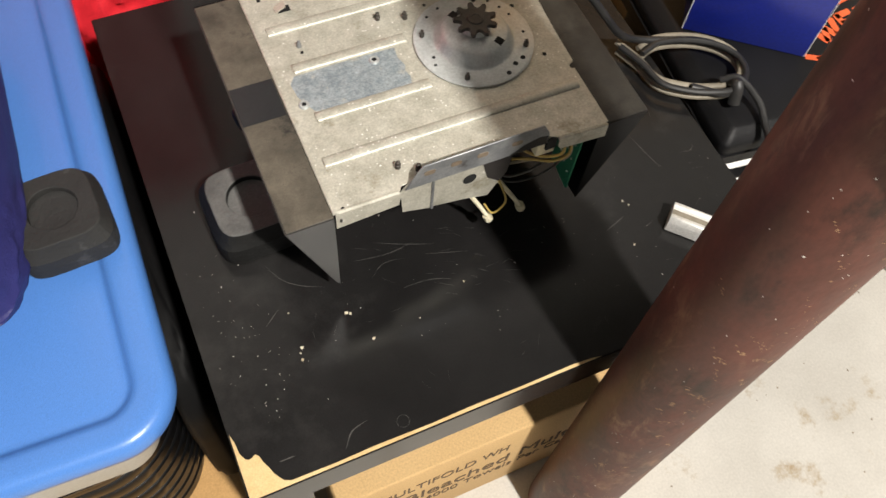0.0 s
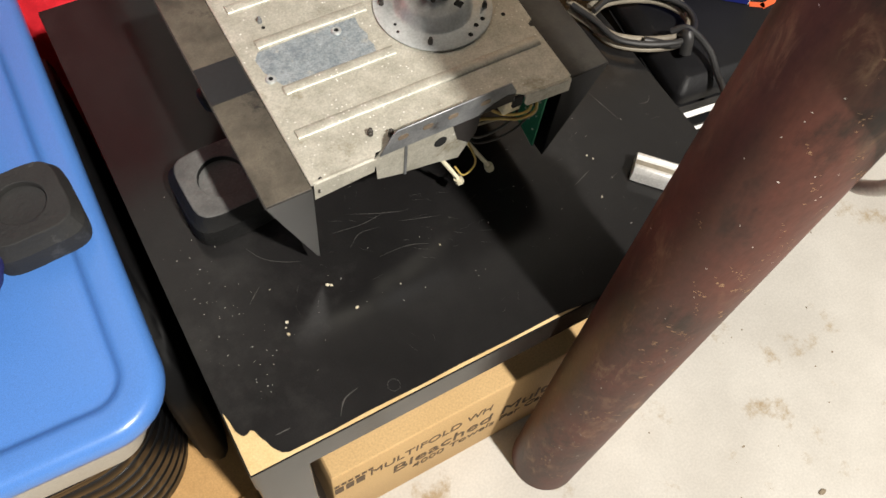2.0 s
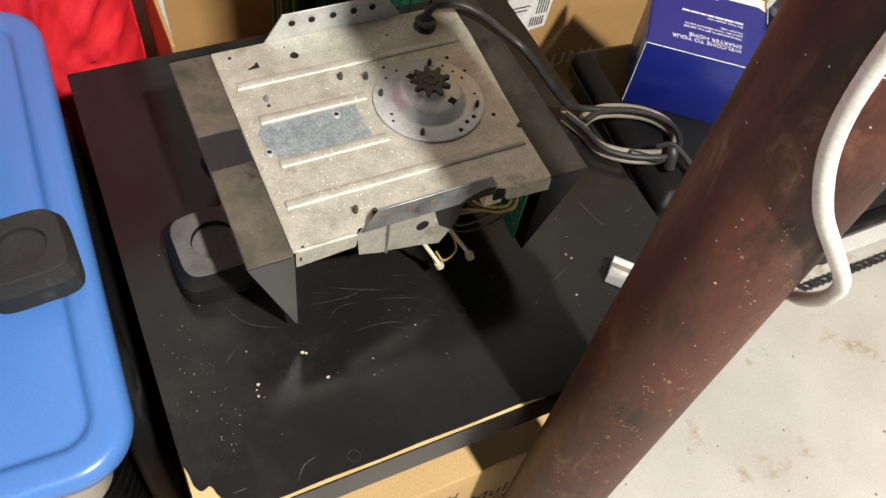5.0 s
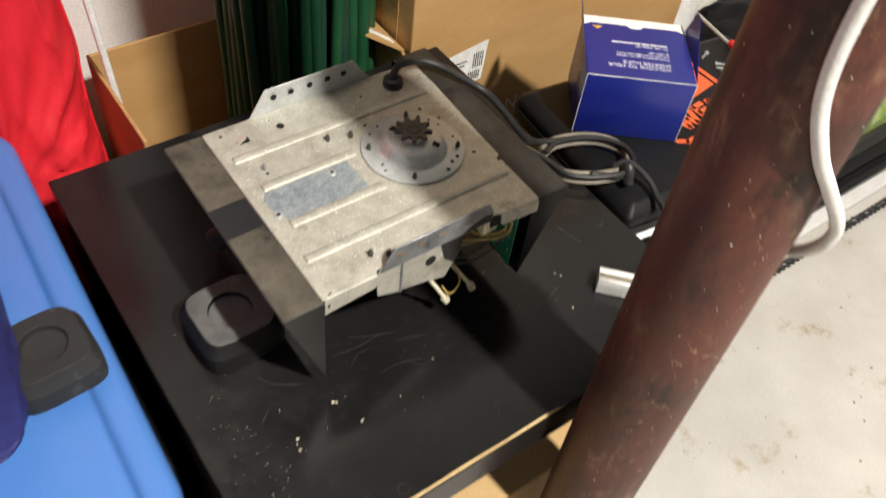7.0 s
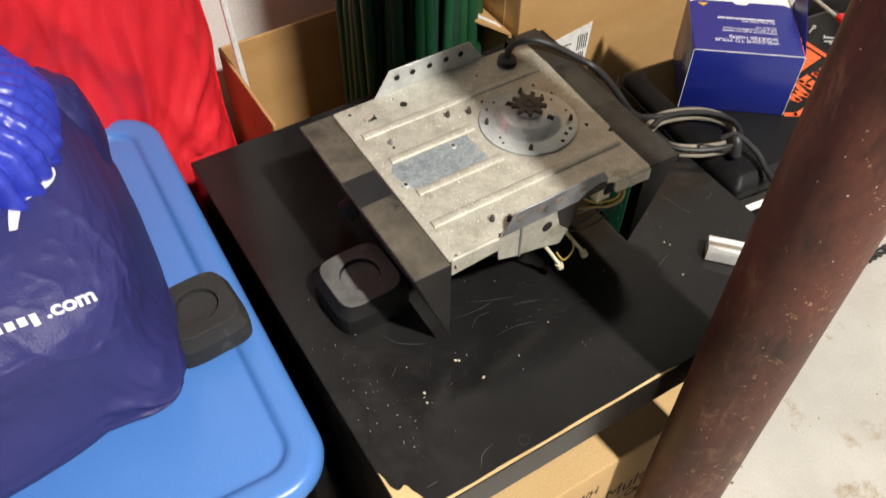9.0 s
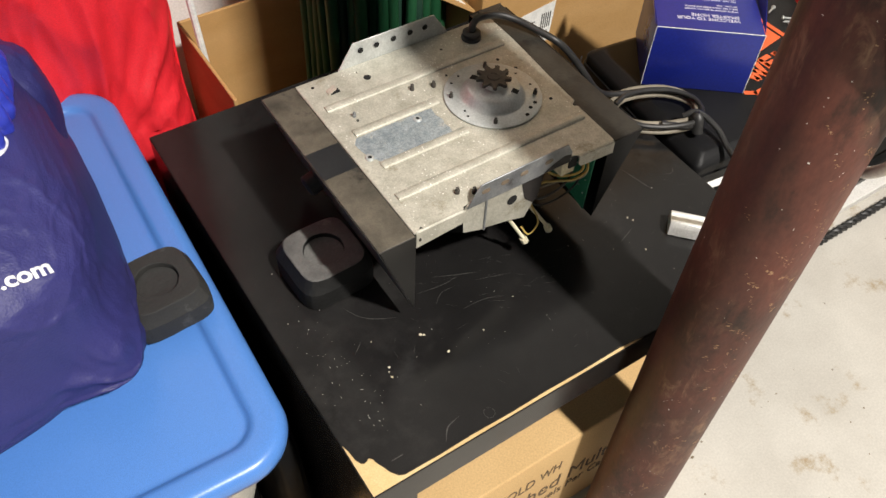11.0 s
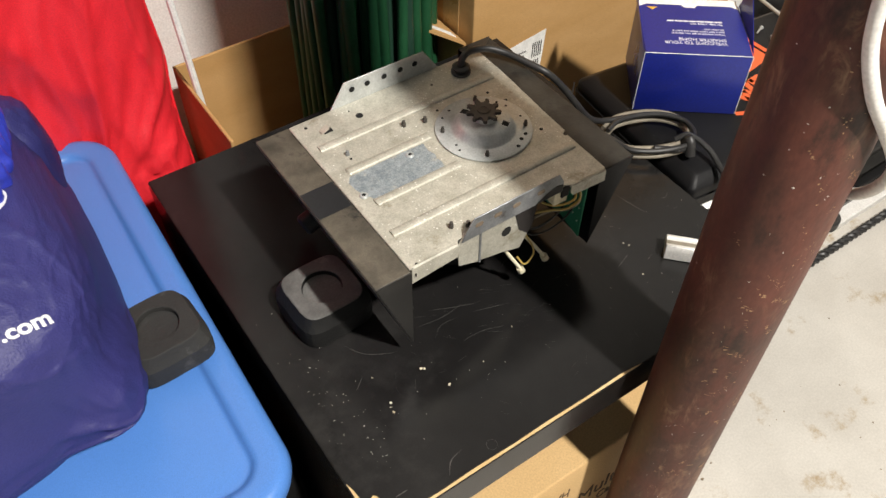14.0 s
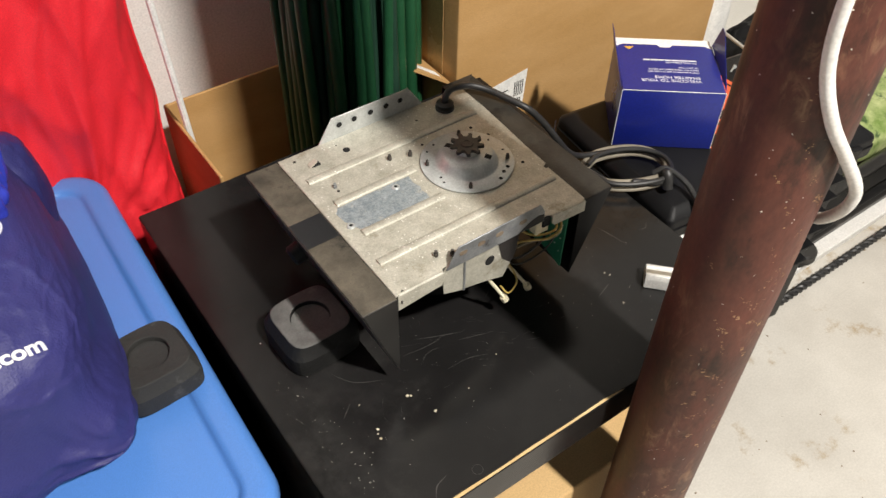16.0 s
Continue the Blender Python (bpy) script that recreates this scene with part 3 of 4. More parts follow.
# perforated strap along the front, folded up out of the plate
SY = 0.1462
strap = part("strap", prism([(0.192, SY, ZP - 0.003), (0.318, SY, ZP - 0.003), (0.318, SY, ZP + 0.011), (0.311, SY, ZP + 0.0240), (0.2065, SY, ZP + 0.0230), (0.2020, SY, ZP + 0.017)], (0, -0.0014, 0), 0.0004, 1), M_STRAP, opener)
for x in (0.212, 0.2345, 0.2575, 0.288):
    part("hole", loft([round_rect(-0.0048, 0.0048, -0.0026, 0.0026, 0.0025, 0, 4), round_rect(-0.0048, 0.0048, -0.0026, 0.0026, 0.0025, 0.0004, 4)], m=frame_of((x, SY - 0.0014, ZP + 0.0125), (1, 0, 0.02), (0, 0, 1))), M_RUST, strap, smooth=0)
part("grime", prism([(0.283, SY - 0.0015, ZP - 0.002), (0.317, SY - 0.0015, ZP - 0.002), (0.317, SY - 0.0015, ZP + 0.008), (0.309, SY - 0.0015, ZP + 0.010), (0.296, SY - 0.0015, ZP + 0.006)], (0, -0.0002, 0)), M_DUSTYR, strap, "dark oily grime", smooth=0)
MY = 0.1512
mount = part("motor_mount", prism([(0.2195, MY, ZP - 0.004), (0.296, MY + 0.004, ZP - 0.004), (0.292, MY + 0.004, ZP - 0.044), (0.276, MY + 0.003, ZP - 0.072), (0.252, MY + 0.002, ZP - 0.063), (0.2205, MY, ZP - 0.053)], (0, 0.0016, 0), 0.0004, 1), M_GALV, opener)
part("hole", lathe([(0.0062, 0), (0.0062, 0.0004)], 0, 0, 20, m=frame_of((0.2540, MY + 0.0013, ZP - 0.031), (1, 0.05, 0), (0, 0, 1))), M_HOLE, mount, smooth=0)
part("dark_patch", prism([(0.262, MY + 0.0018, ZP - 0.005), (0.2955, MY + 0.0036, ZP - 0.005), (0.2915, MY + 0.0036, ZP - 0.044), (0.285, MY + 0.0032, ZP - 0.054), (0.272, MY + 0.0024, ZP - 0.040)], (0, -0.0002, 0)), M_INK, mount, "black patch over the right of the mount", smooth=0)
part("mount_wing", prism([(0.203, SY + 0.0004, ZP + 0.012), (0.1885, SY + 0.0004, ZP - 0.006), (0.1920, SY + 0.002, ZP - 0.040), (0.2185, MY - 0.0004, ZP - 0.053), (0.2180, MY - 0.0004, ZP - 0.005)], (0.0002, 0.0012, 0)), M_GALV, opener)
part("fold", tube([(0.2188, MY - 0.0008, ZP - 0.006), (0.2194, MY - 0.0008, ZP - 0.053)], 0.0014, 8, 0), M_STRAP, mount)
part("edge_roll", tube([(0.1345, y0 + 0.0004, ZP - 0.0014), (0.186, y0 + 0.0004, ZP - 0.0014)], 0.0020, 10, 0), M_GALV, plate)
part("edge_roll", tube([(x0 + 0.0006, 0.144, ZP - 0.0010), (x0 + 0.0006, 0.382, ZP - 0.0010)], 0.0013, 8, 0), M_GALV, plate)
for s, xa, xb, ya, yb in ((-1, 0.093, 0.1315, 0.142, 0.386), (1, 0.4145, 0.3690, 0.1445, 0.399)):
    # an angled bracket: flat top, slanting outer sheet, closed ends
    zt, zl = ZP - 0.002, 0.480
    # the right bracket (s > 0) gets the darker enamels, shade painted in
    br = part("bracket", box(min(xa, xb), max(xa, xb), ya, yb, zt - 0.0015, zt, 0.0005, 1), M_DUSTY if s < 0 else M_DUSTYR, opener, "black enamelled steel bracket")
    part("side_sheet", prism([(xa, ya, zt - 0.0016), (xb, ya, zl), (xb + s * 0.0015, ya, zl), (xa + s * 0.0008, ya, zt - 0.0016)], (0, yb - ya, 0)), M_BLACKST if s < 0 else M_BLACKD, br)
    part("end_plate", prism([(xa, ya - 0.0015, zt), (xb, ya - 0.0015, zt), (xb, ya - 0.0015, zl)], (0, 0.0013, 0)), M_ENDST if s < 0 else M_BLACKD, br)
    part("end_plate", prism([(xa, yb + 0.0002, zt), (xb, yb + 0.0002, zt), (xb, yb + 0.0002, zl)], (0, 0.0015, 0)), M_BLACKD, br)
    if s < 0:
        part("pivot_knob", lathe([(0.012, -0.006), (0.012, 0.008), (0.009, 0.011), (0.004, 0.011)], 0, 0, 20, m=frame_of((0.1065, 0.302, 0.535), (0, 1, 0), (0.33, 0, -0.95))), M_RUBBERS, br)
        part("tape_band", box(xa + 0.0004, xb - 0.001, 0.2475, 0.2875, zt + 0.0001, zt + 0.0005), M_BLACKP, br, "clean black band across the dusty bracket", smooth=0)
    else:
        part("end_lip", prism([(xa, yb, zt), (xb + 0.012, yb, zt), (xb, 0.36, zt)], (0, 0, 0.0016)), M_BLACKST, br)
# flywheel disc and sprocket
CX, CY = 0.3062, 0.2643
disc = part("disc", lathe([(0.0525, ZP + 0.0005), (0.0530, ZP + 0.0022), (0.0515, ZP + 0.0030), (0.0365, ZP + 0.0030), (0.0350, ZP + 0.0035), (0.0335, ZP + 0.0052), (0.0300, ZP + 0.0115), (0.0285, ZP + 0.0135), (0.0265, ZP + 0.0148), (0.0180, ZP + 0.0160),
                           (0.0125, ZP + 0.0170), (0.0115, ZP + 0.0195), (0.0105, ZP + 0.0218), (0.005, ZP + 0.0218)], CX, CY, 72), M_ZINC, opener)
for a in (66, 156, 238, 330):
    stud(disc, CX + 0.0455 * math.cos(radians(a)), CY + 0.0455 * math.sin(radians(a)), ZP + 0.003, 0.0023, 0.0065)
for a, r in ((20, 0.044), (35, 0.045), (50, 0.047), (110, 0.046), (128, 0.047), (190, 0.042), (200, 0.046), (285, 0.047), (300, 0.044), (312, 0.046), (350, 0.045)):
    hole(disc, CX + r * math.cos(radians(a)), CY + r * math.sin(radians(a)), 0.0014 if int(a) % 3 else 0.0022, ZP + 0.0030)
for a in (118, 305):
    m = Matrix.Translation((CX, CY, ZP + 0.0152)) @ Matrix.Rotation(radians(a), 4, "Z") @ Matrix.Translation((0.0238, 0, -0.0004)) @ Matrix.Rotation(radians(8), 4, "Y")
    part("window", box(-0.0036, 0.0036, -0.0036, 0.0036, 0, 0.0006, m=m), M_HOLE, disc, smooth=0)
bm = bmesh.new()
teeth = []
for k in range(9):
    for da, r in ((-0.20, 0.0125), (-0.11, 0.0168), (0.0, 0.0176), (0.11, 0.0168), (0.20, 0.0125), (0.35, 0.0114)):
        a = 2 * math.pi * k / 9 + da
        teeth.append((CX + 1.1 * r * math.cos(a), CY + 0.002 + 1.1 * r * math.sin(a), ZP + 0.0215))
sprocket = part("sprocket", prism(teeth, (0, 0, 0.0042), 0.0004, 1), M_SPROCKET, opener, "oily nine-tooth iron sprocket", smooth=0)
part("hub", lathe([(0.0075, ZP + 0.0257), (0.0070, ZP + 0.0268), (0.0040, ZP + 0.0268), (0.0038, ZP + 0.0262)], CX, CY + 0.002, 24), M_SPROCKET, sprocket)
# what hangs under the plate
motor = part("motor", lathe([(0.030, 0.4505), (0.052, 0.458), (0.052, 0.560), (0.045, 0.575), (0.02, 0.590)], 0.262, 0.262, 40), M_BLKPL, opener, "dark motor housing carrying the chassis")
part("capacitor", lathe([(0.022, -0.036), (0.024, -0.033), (0.024, 0.040), (0.022, 0.043)], 0, 0, 32, m=frame_of((0.184, 0.198, 0.562), (0, 0, 1), (0, 1, 0))), M_TUB, opener, "pale grey capacitor can")
board = part("circuit_board", prism([(0.360, 0.151, 0.490), (0.360, 0.1505, 0.586), (0.360, 0.245, 0.586), (0.360, 0.245, 0.500), (0.360, 0.180, 0.4985)], (0.0016, 0, 0)), M_PCB, opener, "green printed circuit board", smooth=0)
for k in range(9):
    y, z = 0.156 + 0.008 * (k % 3), 0.512 + 0.009 * k * 0.75
    part("solder", lathe([(0.0011, 0), (0.0006, 0.001)], 0, 0, 8, m=frame_of((0.3599, y, z), (0, 0, 1), (0, 1, 0))), M_ALU, board)
for k, (ya, za) in enumerate(((0.162, 0.540), (0.166, 0.545), (0.170, 0.550))):
    part("trace", tube([(0.3596, ya, za), (0.3596, ya + 0.004, za + 0.016), (0.3596, ya + 0.012, za + 0.024), (0.3596, ya + 0.03, za + 0.026)], 0.0007, 5, 4), M_INK, board)
for pts, r, material in (([(0.345, 0.150, 0.583), (0.340, 0.140, 0.572), (0.330, 0.146, 0.558), (0.315, 0.155, 0.556), (0.300, 0.165, 0.550), (0.285, 0.168, 0.535)], 0.0014, M_WIREY),
                         ([(0.349, 0.155, 0.580), (0.344, 0.143, 0.565), (0.336, 0.150, 0.550), (0.318, 0.158, 0.550), (0.298, 0.168, 0.540)], 0.0014, M_CORDG),
                         ([(0.340, 0.152, 0.583), (0.334, 0.141, 0.575), (0.322, 0.148, 0.566), (0.310, 0.158, 0.566), (0.300, 0.170, 0.575)], 0.0014, M_WIREY),
                         ([(0.351, 0.160, 0.575), (0.342, 0.150, 0.548), (0.322, 0.152, 0.530), (0.300, 0.160, 0.522), (0.288, 0.170, 0.530)], 0.0011, M_CORD),
                         ([(0.338, 0.158, 0.572), (0.326, 0.150, 0.556), (0.306, 0.154, 0.540), (0.292, 0.160, 0.538), (0.287, 0.175, 0.550)], 0.0013, M_CORD),
                         ([(0.290, 0.165, 0.530), (0.295, 0.152, 0.510), (0.291, 0.150, 0.498), (0.282, 0.150, 0.495), (0.276, 0.156, 0.505)], 0.0010, M_WIREY)):
    part("wire", tube(pts, r, 7, 6), material, opener)
for (xa, ya, za), (xb, yb, zb) in (((0.256, 0.168, 0.532), (0.2795, 0.1535, 0.487)), ((0.287, 0.172, 0.530), (0.3130, 0.1535, 0.486))):
    pin = part("adjuster", tube([(xa, ya, za), (xb, yb, zb)], 0.0021, 10, 2), M_IVORY, opener, "ivory nylon adjusting pin")
    part("knob", tube([(xb, yb, zb), (xb + 0.0022, yb - 0.0018, zb - 0.0060)], 0.0044, 8, 1), M_IVORY, pin)
part("plug", box(0.314, 0.332, 0.150, 0.162, 0.566, 0.588, 0.001, 1), M_IVORY, opener, "white wire plug")
# mains cord: grommet on the plate, an arch over the bracket, a coil, a plug
part("grommet", lathe([(0.0115, ZP), (0.0115, ZP + 0.0025), (0.0090, ZP + 0.0035), (0.0090, ZP + 0.0045), (0.0105, ZP + 0.0055), (0.0105, ZP + 0.0080), (0.0080, ZP + 0.0095), (0.0050, ZP + 0.0095)], 0.3440, 0.3600, 28), M_CORD, opener, "ribbed black rubber grommet")
part("cord", tube([(0.344, 0.360, 0.600), (0.3445, 0.3605, 0.606), (0.349, 0.363, 0.6115), (0.362, 0.3665, 0.6120), (0.385, 0.364, 0.608), (0.402, 0.350, 0.603), (0.414, 0.328, 0.599), (0.428, 0.305, 0.592), (0.447, 0.297, 0.570),
                   (0.476, 0.296, 0.530), (0.500, 0.298, 0.498), (0.527, 0.302, 0.474), (0.561, 0.295, 0.466), (0.602, 0.282, 0.463), (0.630, 0.262, 0.459), (0.635, 0.234, 0.457), (0.615, 0.211, 0.459), (0.586, 0.207, 0.465),
                   (0.557, 0.225, 0.468)], 0.0042, 12, 8), M_CORD, opener, "black mains cord")
for dz, off, material in ((0.000, 0.000, M_CORDG), (0.0065, 0.0080, M_CORDG), (0.0125, -0.004, M_CORD)):
    ring = [(0.512, 0.303, 0.004), (0.524, 0.274, 0.002), (0.530, 0.246, 0.001), (0.547, 0.229, 0.001), (0.572, 0.215, 0.002), (0.600, 0.209, 0.002), (0.624, 0.222, 0), (0.631, 0.246, 0), (0.616, 0.270, 0.001), (0.588, 0.286, 0.002), (0.555, 0.293, 0.003), (0.530, 0.286, 0.003)]
    part("cord_loop", tube([(x + off * 0.3, y + off, 0.4550 + z + dz) for x, y, z in ring], 0.0034, 10, 7), material, opener, "dusty grey loop of the cord")
part("cord_tie", tube([(0.597, 0.196, 0.4560), (0.600, 0.206, 0.4755), (0.604, 0.222, 0.4580)], 0.0055, 10, 6, flat=1.2), M_CORD, opener)
part("cord_tail", tube([(0.592, 0.222, 0.4680), (0.606, 0.212, 0.4760), (0.620, 0.186, 0.4620), (0.616, 0.160, 0.4520), (0.606, 0.136, 0.4530), (0.588, 0.112, 0.4540), (0.566, 0.094, 0.4550), (0.545, 0.084, 0.4545)], 0.0038, 10, 8), M_CORD, opener)
part("cord_plug", tube([(0.548, 0.086, 0.456), (0.530, 0.078, 0.4575), (0.518, 0.073, 0.4575)], lambda t: 0.0055 + 0.003 * t, 12, 5), M_CORD, opener)

# ---------------------------------------------------------------- aluminium piece on the table
rail_piece = thing("rail_offcut", (0.468, 0.077, H), "short grooved offcut of cast aluminium rail on the table", "metal piece")
m = pose(0.4730, 0.0830, H + 0.001, 0, 0, -47)
section = [(-0.0125, 0), (0.0140, 0), (0.0140, 0.011), (0.0105, 0.0180), (0.0080, 0.0190), (0.0058, 0.0172), (-0.0045, 0.0172), (-0.0065, 0.0205), (-0.0100, 0.0205), (-0.0125, 0.0140)]
part("body", prism([(-0.024, y, z) for y, z in section], (0.050, 0, 0), 0.0006, 1, m=m), M_ALU, rail_piece)
part("slot", prism([(-0.0235, -0.0035, 0.01722), (0.0235, -0.0035, 0.01722), (0.0235, 0.002, 0.01722), (-0.0235, 0.002, 0.01722)], (0, 0, 0.0002), m=m), M_CORDG, rail_piece, smooth=0)

# ---------------------------------------------------------------- the tote
LZ = 0.455
def sgnpow(v, p):
    return math.copysign(abs(v) ** p, v)


def lump(center, radii, power, seg, wrinkle, freq, squash=None, fold=0.0):
    """A stuffed sack: a rounded box, dented and wrinkled."""
    bm = bmesh.new()
    bmesh.ops.create_uvsphere(bm, u_segments=seg * 2, v_segments=seg, radius=1)
    for v in bm.verts:
        d = v.co.normalized()
        p = Vector((sgnpow(d.x, power), sgnpow(d.y, power), sgnpow(d.z, power)))
        p = Vector((p.x * radii[0], p.y * radii[1], p.z * radii[2]))
        n = noise.fractal(d * freq + Vector(center), 0.9, 2.1, 4)
        ridge = abs(noise.noise(Vector((d.x * freq * 1.7, d.y * freq * 1.7, d.z * freq * 4.5)) + Vector(center) * 3))
        p *= 1 + wrinkle * n - fold * max(0.0, 0.16 - ridge)
        v.co = p + Vector(center)
        if squash:
            v.co = squash(v.co)
    return bm


tote = thing("storage_tote", (-0.27, 0.39, 0.27), "milky storage tote with a blue snap-on lid", "tote")
tm = Matrix.Translation((-0.0288, 0.0735, 0)) @ Matrix.Rotation(radians(-1.6), 4, "Z")


def rr(inset, r, z):
    return round_rect(-0.45 + inset, -inset, inset, 0.607 - inset, r, z, 12)


lid = part("lid", loft([rr(0.006, 0.052, LZ - 0.024), rr(0.001, 0.056, LZ - 0.022), rr(0.0, 0.057, LZ - 0.016), rr(0.001, 0.056, LZ - 0.009), rr(0.004, 0.053, LZ - 0.0035), rr(0.009, 0.049, LZ - 0.0008), rr(0.014, 0.045, LZ), rr(0.027, 0.034, LZ - 0.0003), rr(0.031, 0.031, LZ - 0.0012),
                     rr(0.034, 0.029, LZ - 0.0040), rr(0.036, 0.027, LZ - 0.0062), rr(0.039, 0.025, LZ - 0.0072), rr(0.044, 0.020, LZ - 0.0068), rr(0.060, 0.012, LZ - 0.0052)], m=tm), M_LID, tote, smooth=60)
part("grip_mark", bars([(-0.150, -0.128, 0.0195, 0.0205), (-0.150, -0.128, 0.0225, 0.0235)], tm @ pose(-0.045, 0, LZ)), M_LID, lid)
part("tub", loft([rr(0.045, 0.04, 0.272), rr(0.032, 0.05, 0.34), rr(0.024, 0.055, LZ - 0.045), rr(0.022, 0.056, LZ - 0.0245)], m=tm), M_TUB, tote)
bin_ = thing("ribbed_bin", (-0.24, 0.38, 0), "black ribbed plastic bin stacked below the tote", "bin")


def bin_loop(inset, z):
    return round_rect(-0.44 + inset, -0.058 - inset, 0.128 + inset, 0.62 - inset, 0.095 - inset * 0.5, z, 14)


loops = [bin_loop(0.012, 0.002)]
for k in range(9):
    z = 0.006 + 0.0283 * k
    loops += [bin_loop(0.006, z), bin_loop(0.0015, z + 0.0015), bin_loop(0.0, z + 0.004), bin_loop(0.0, z + 0.0215), bin_loop(0.0015, z + 0.0240), bin_loop(0.006, z + 0.0255)]
loops += [bin_loop(0.010, 0.266), bin_loop(0.014, 0.2705)]
part("shell", loft(loops), M_BIN, bin_)
part("rim", loft([bin_loop(0.006, 0.2545), bin_loop(-0.003, 0.2560), bin_loop(-0.004, 0.2625), bin_loop(0.004, 0.2650)]), M_BIN, bin_)
scrap = [(-0.26, -0.17), (-0.008, -0.15), (-0.006, 0.205), (-0.061, 0.212), (-0.062, 0.211), (-0.078, 0.170), (-0.105, 0.143), (-0.14, 0.131), (-0.27, 0.128)]
sheet = thing("cardboard_sheet", (-0.1, 0.0, 0), "flattened brown cardboard sheet on the floor beside the table", "cardboard")
part("panel", prism([(x, y, 0.002) for x, y in scrap], (0, 0, 0.006), 0.001, 1), M_CARD, sheet)
part("flap", prism([(-0.075, -0.150, 0.0085), (-0.010, -0.148, 0.0085), (-0.009, 0.10, 0.012), (-0.060, 0.08, 0.022)], (0, 0, 0.004)), M_CARD, sheet, smooth=0)
# Black lump added where the gap between bin and table lies in shade.
M_GAPDARK = mat("dull_gap_black", (0.0028, 0.0028, 0.003), (0.0045, 0.0045, 0.0048), 10, 0.6, spec=0.12)
gap_fill = thing("black_lump", (-0.033, 0.42, 0), "added black lump standing in for shade between the bin and the table", "bag")
part("sack", lump((-0.0310, 0.380, 0.19), (0.0245, 0.252, 0.188), 0.5, 36, 0.02, 4), M_GAPDARK, gap_fill, smooth=80)


def pad(cx, cy, z, turn, label, material):
    m = pose(cx, cy, z, 0, 0, turn)
    n = 64

    def q(a, p, zz):
        # a square with well rounded corners
        out = []
        for k in range(n):
            t = 2 * math.pi * k / n
            c, d = math.cos(t), math.sin(t)
            r = a / (abs(c) ** p + abs(d) ** p) ** (1 / p)
            out.append((r * c, r * d, zz))
        return out

    side, top = material
    t = thing("rubber_pad", (cx, cy, z), label, "rubber pad", "rubber pads")
    bm = loft([q(0.0405, 5, 0.0005), q(0.0430, 5, 0.002), q(0.0435, 5, 0.012), q(0.0428, 5, 0.0250), q(0.0420, 5, 0.0265), q(0.0368, 4.5, 0.0402), q(0.0358, 4.5, 0.0410), q(0.0300, 3, 0.0411), q(0.0226, 2, 0.0410), q(0.0219, 2, 0.0402), q(0.0215, 2, 0.0340)], m=m)
    for v in bm.verts:
        v.co += 0.0006 * noise.noise_vector(v.co * 60)
        v.co.z = max(v.co.z, z + 0.0002)
    body = part("body", bm, side, t, smooth=18)
    body.data.materials.append(top)
    for f in body.data.polygons:
        # dust lies on the upper face and its bevel; lit paleness is painted in
        f.material_index = 1 if f.center.z > 0.0395 and f.normal.z > 0.25 else 0
    part("recess", loft([q(0.0212, 2, 0.0342), q(0.0212, 2, 0.0350), q(0.0196, 2, 0.0354), q(0.0180, 2, 0.0350), q(0.0060, 2, 0.0350)], m=m), top, body)
    return t


pad(-0.0785, 0.2980, LZ - 0.0003, 3, "worn black rubber pad with round recess on the tote lid", (M_RUBBER, M_RUBBER))
pad(0.0860, 0.2500, H, 2, "dusty black rubber pad with round recess beside the opener", (M_RUBBERS, M_RUBBERD))

# ---------------------------------------------------------------- the bags
from mathutils.bvhtree import BVHTree


def settle(co):
    # flat below, tallest towards the back, drawn out at its lower corners
    t = max(0, min(1, (co.y - 0.20) / 0.40))
    co.z = LZ + (co.z - 0.437) * (0.84 + 0.22 * t)
    low = max(0.0, (0.56 - co.z) / 0.11)
    co.x += 0.014 + 0.026 * low - 0.10 * max(0, co.z - 0.62)
    co.x += 0.030 * t * max(0.0, 1 - abs(co.z - 0.50) / 0.2)
    co.y -= 0.022 * max(0.0, min(1.0, (-0.17 - co.x) / 0.12)) * min(1.0, 0.35 + low)
    co.z = max(co.z, LZ + 0.0005)
    return co


bag = thing("drawstring_bag", (-0.33, 0.4, LZ), "stuffed navy nylon bag with white print on the tote lid", "bag")
bm = lump((-0.335, 0.405, 0.555), (0.206, 0.200, 0.122), 0.45, 150, 0.020, 2.2, settle, 0.0)
TIP = Vector((-0.128, 0.214, 0.475))
for v in bm.verts:
    d = v.co - TIP
    far = d.length
    a = math.atan2(d.z, d.y - d.x)
    v.co += v.normal * 0 + Vector((-0.5, -0.7, 0.5)) * (0.0055 * math.sin(a * 13 + 3 * noise.noise(d * 9)) * math.exp(-far / 0.08) + 0.0022 * math.sin(a * 31 + 4 * noise.noise(d * 21)) * math.exp(-far / 0.05))
    v.co += Vector((-0.4, -0.6, 0.6)) * 0.010 * (abs(noise.noise(Vector((v.co.x * 9 + v.co.z * 6, v.co.y * 9 - v.co.z * 12, 1.5)))) - 0.2)
    crease = (1 - abs(noise.noise(Vector((v.co.x * 16 + v.co.z * 10, v.co.y * 16 - v.co.z * 22, 4.2))))) ** 8 + 0.6 * (1 - abs(noise.noise(Vector((v.co.x * 34 - v.co.z * 20, v.co.y * 30, v.co.z * 38))))) ** 9
    v.co += Vector((0.1, -0.6, 0.7)) * 0.0030 * crease
    v.co += Vector((0.35, -0.8, -0.2)) * 0.032 * max(0, 1 - far / 0.075)
    v.co.z = max(v.co.z, LZ + 0.0005)
skin = BVHTree.FromBMesh(bm)
sack = part("sack", bm, M_NAVY, bag, smooth=80)
part("neck", lump((-0.134, 0.512, 0.580), (0.048, 0.052, 0.082), 0.8, 40, 0.05, 2.0), M_NAVY, bag, smooth=80)


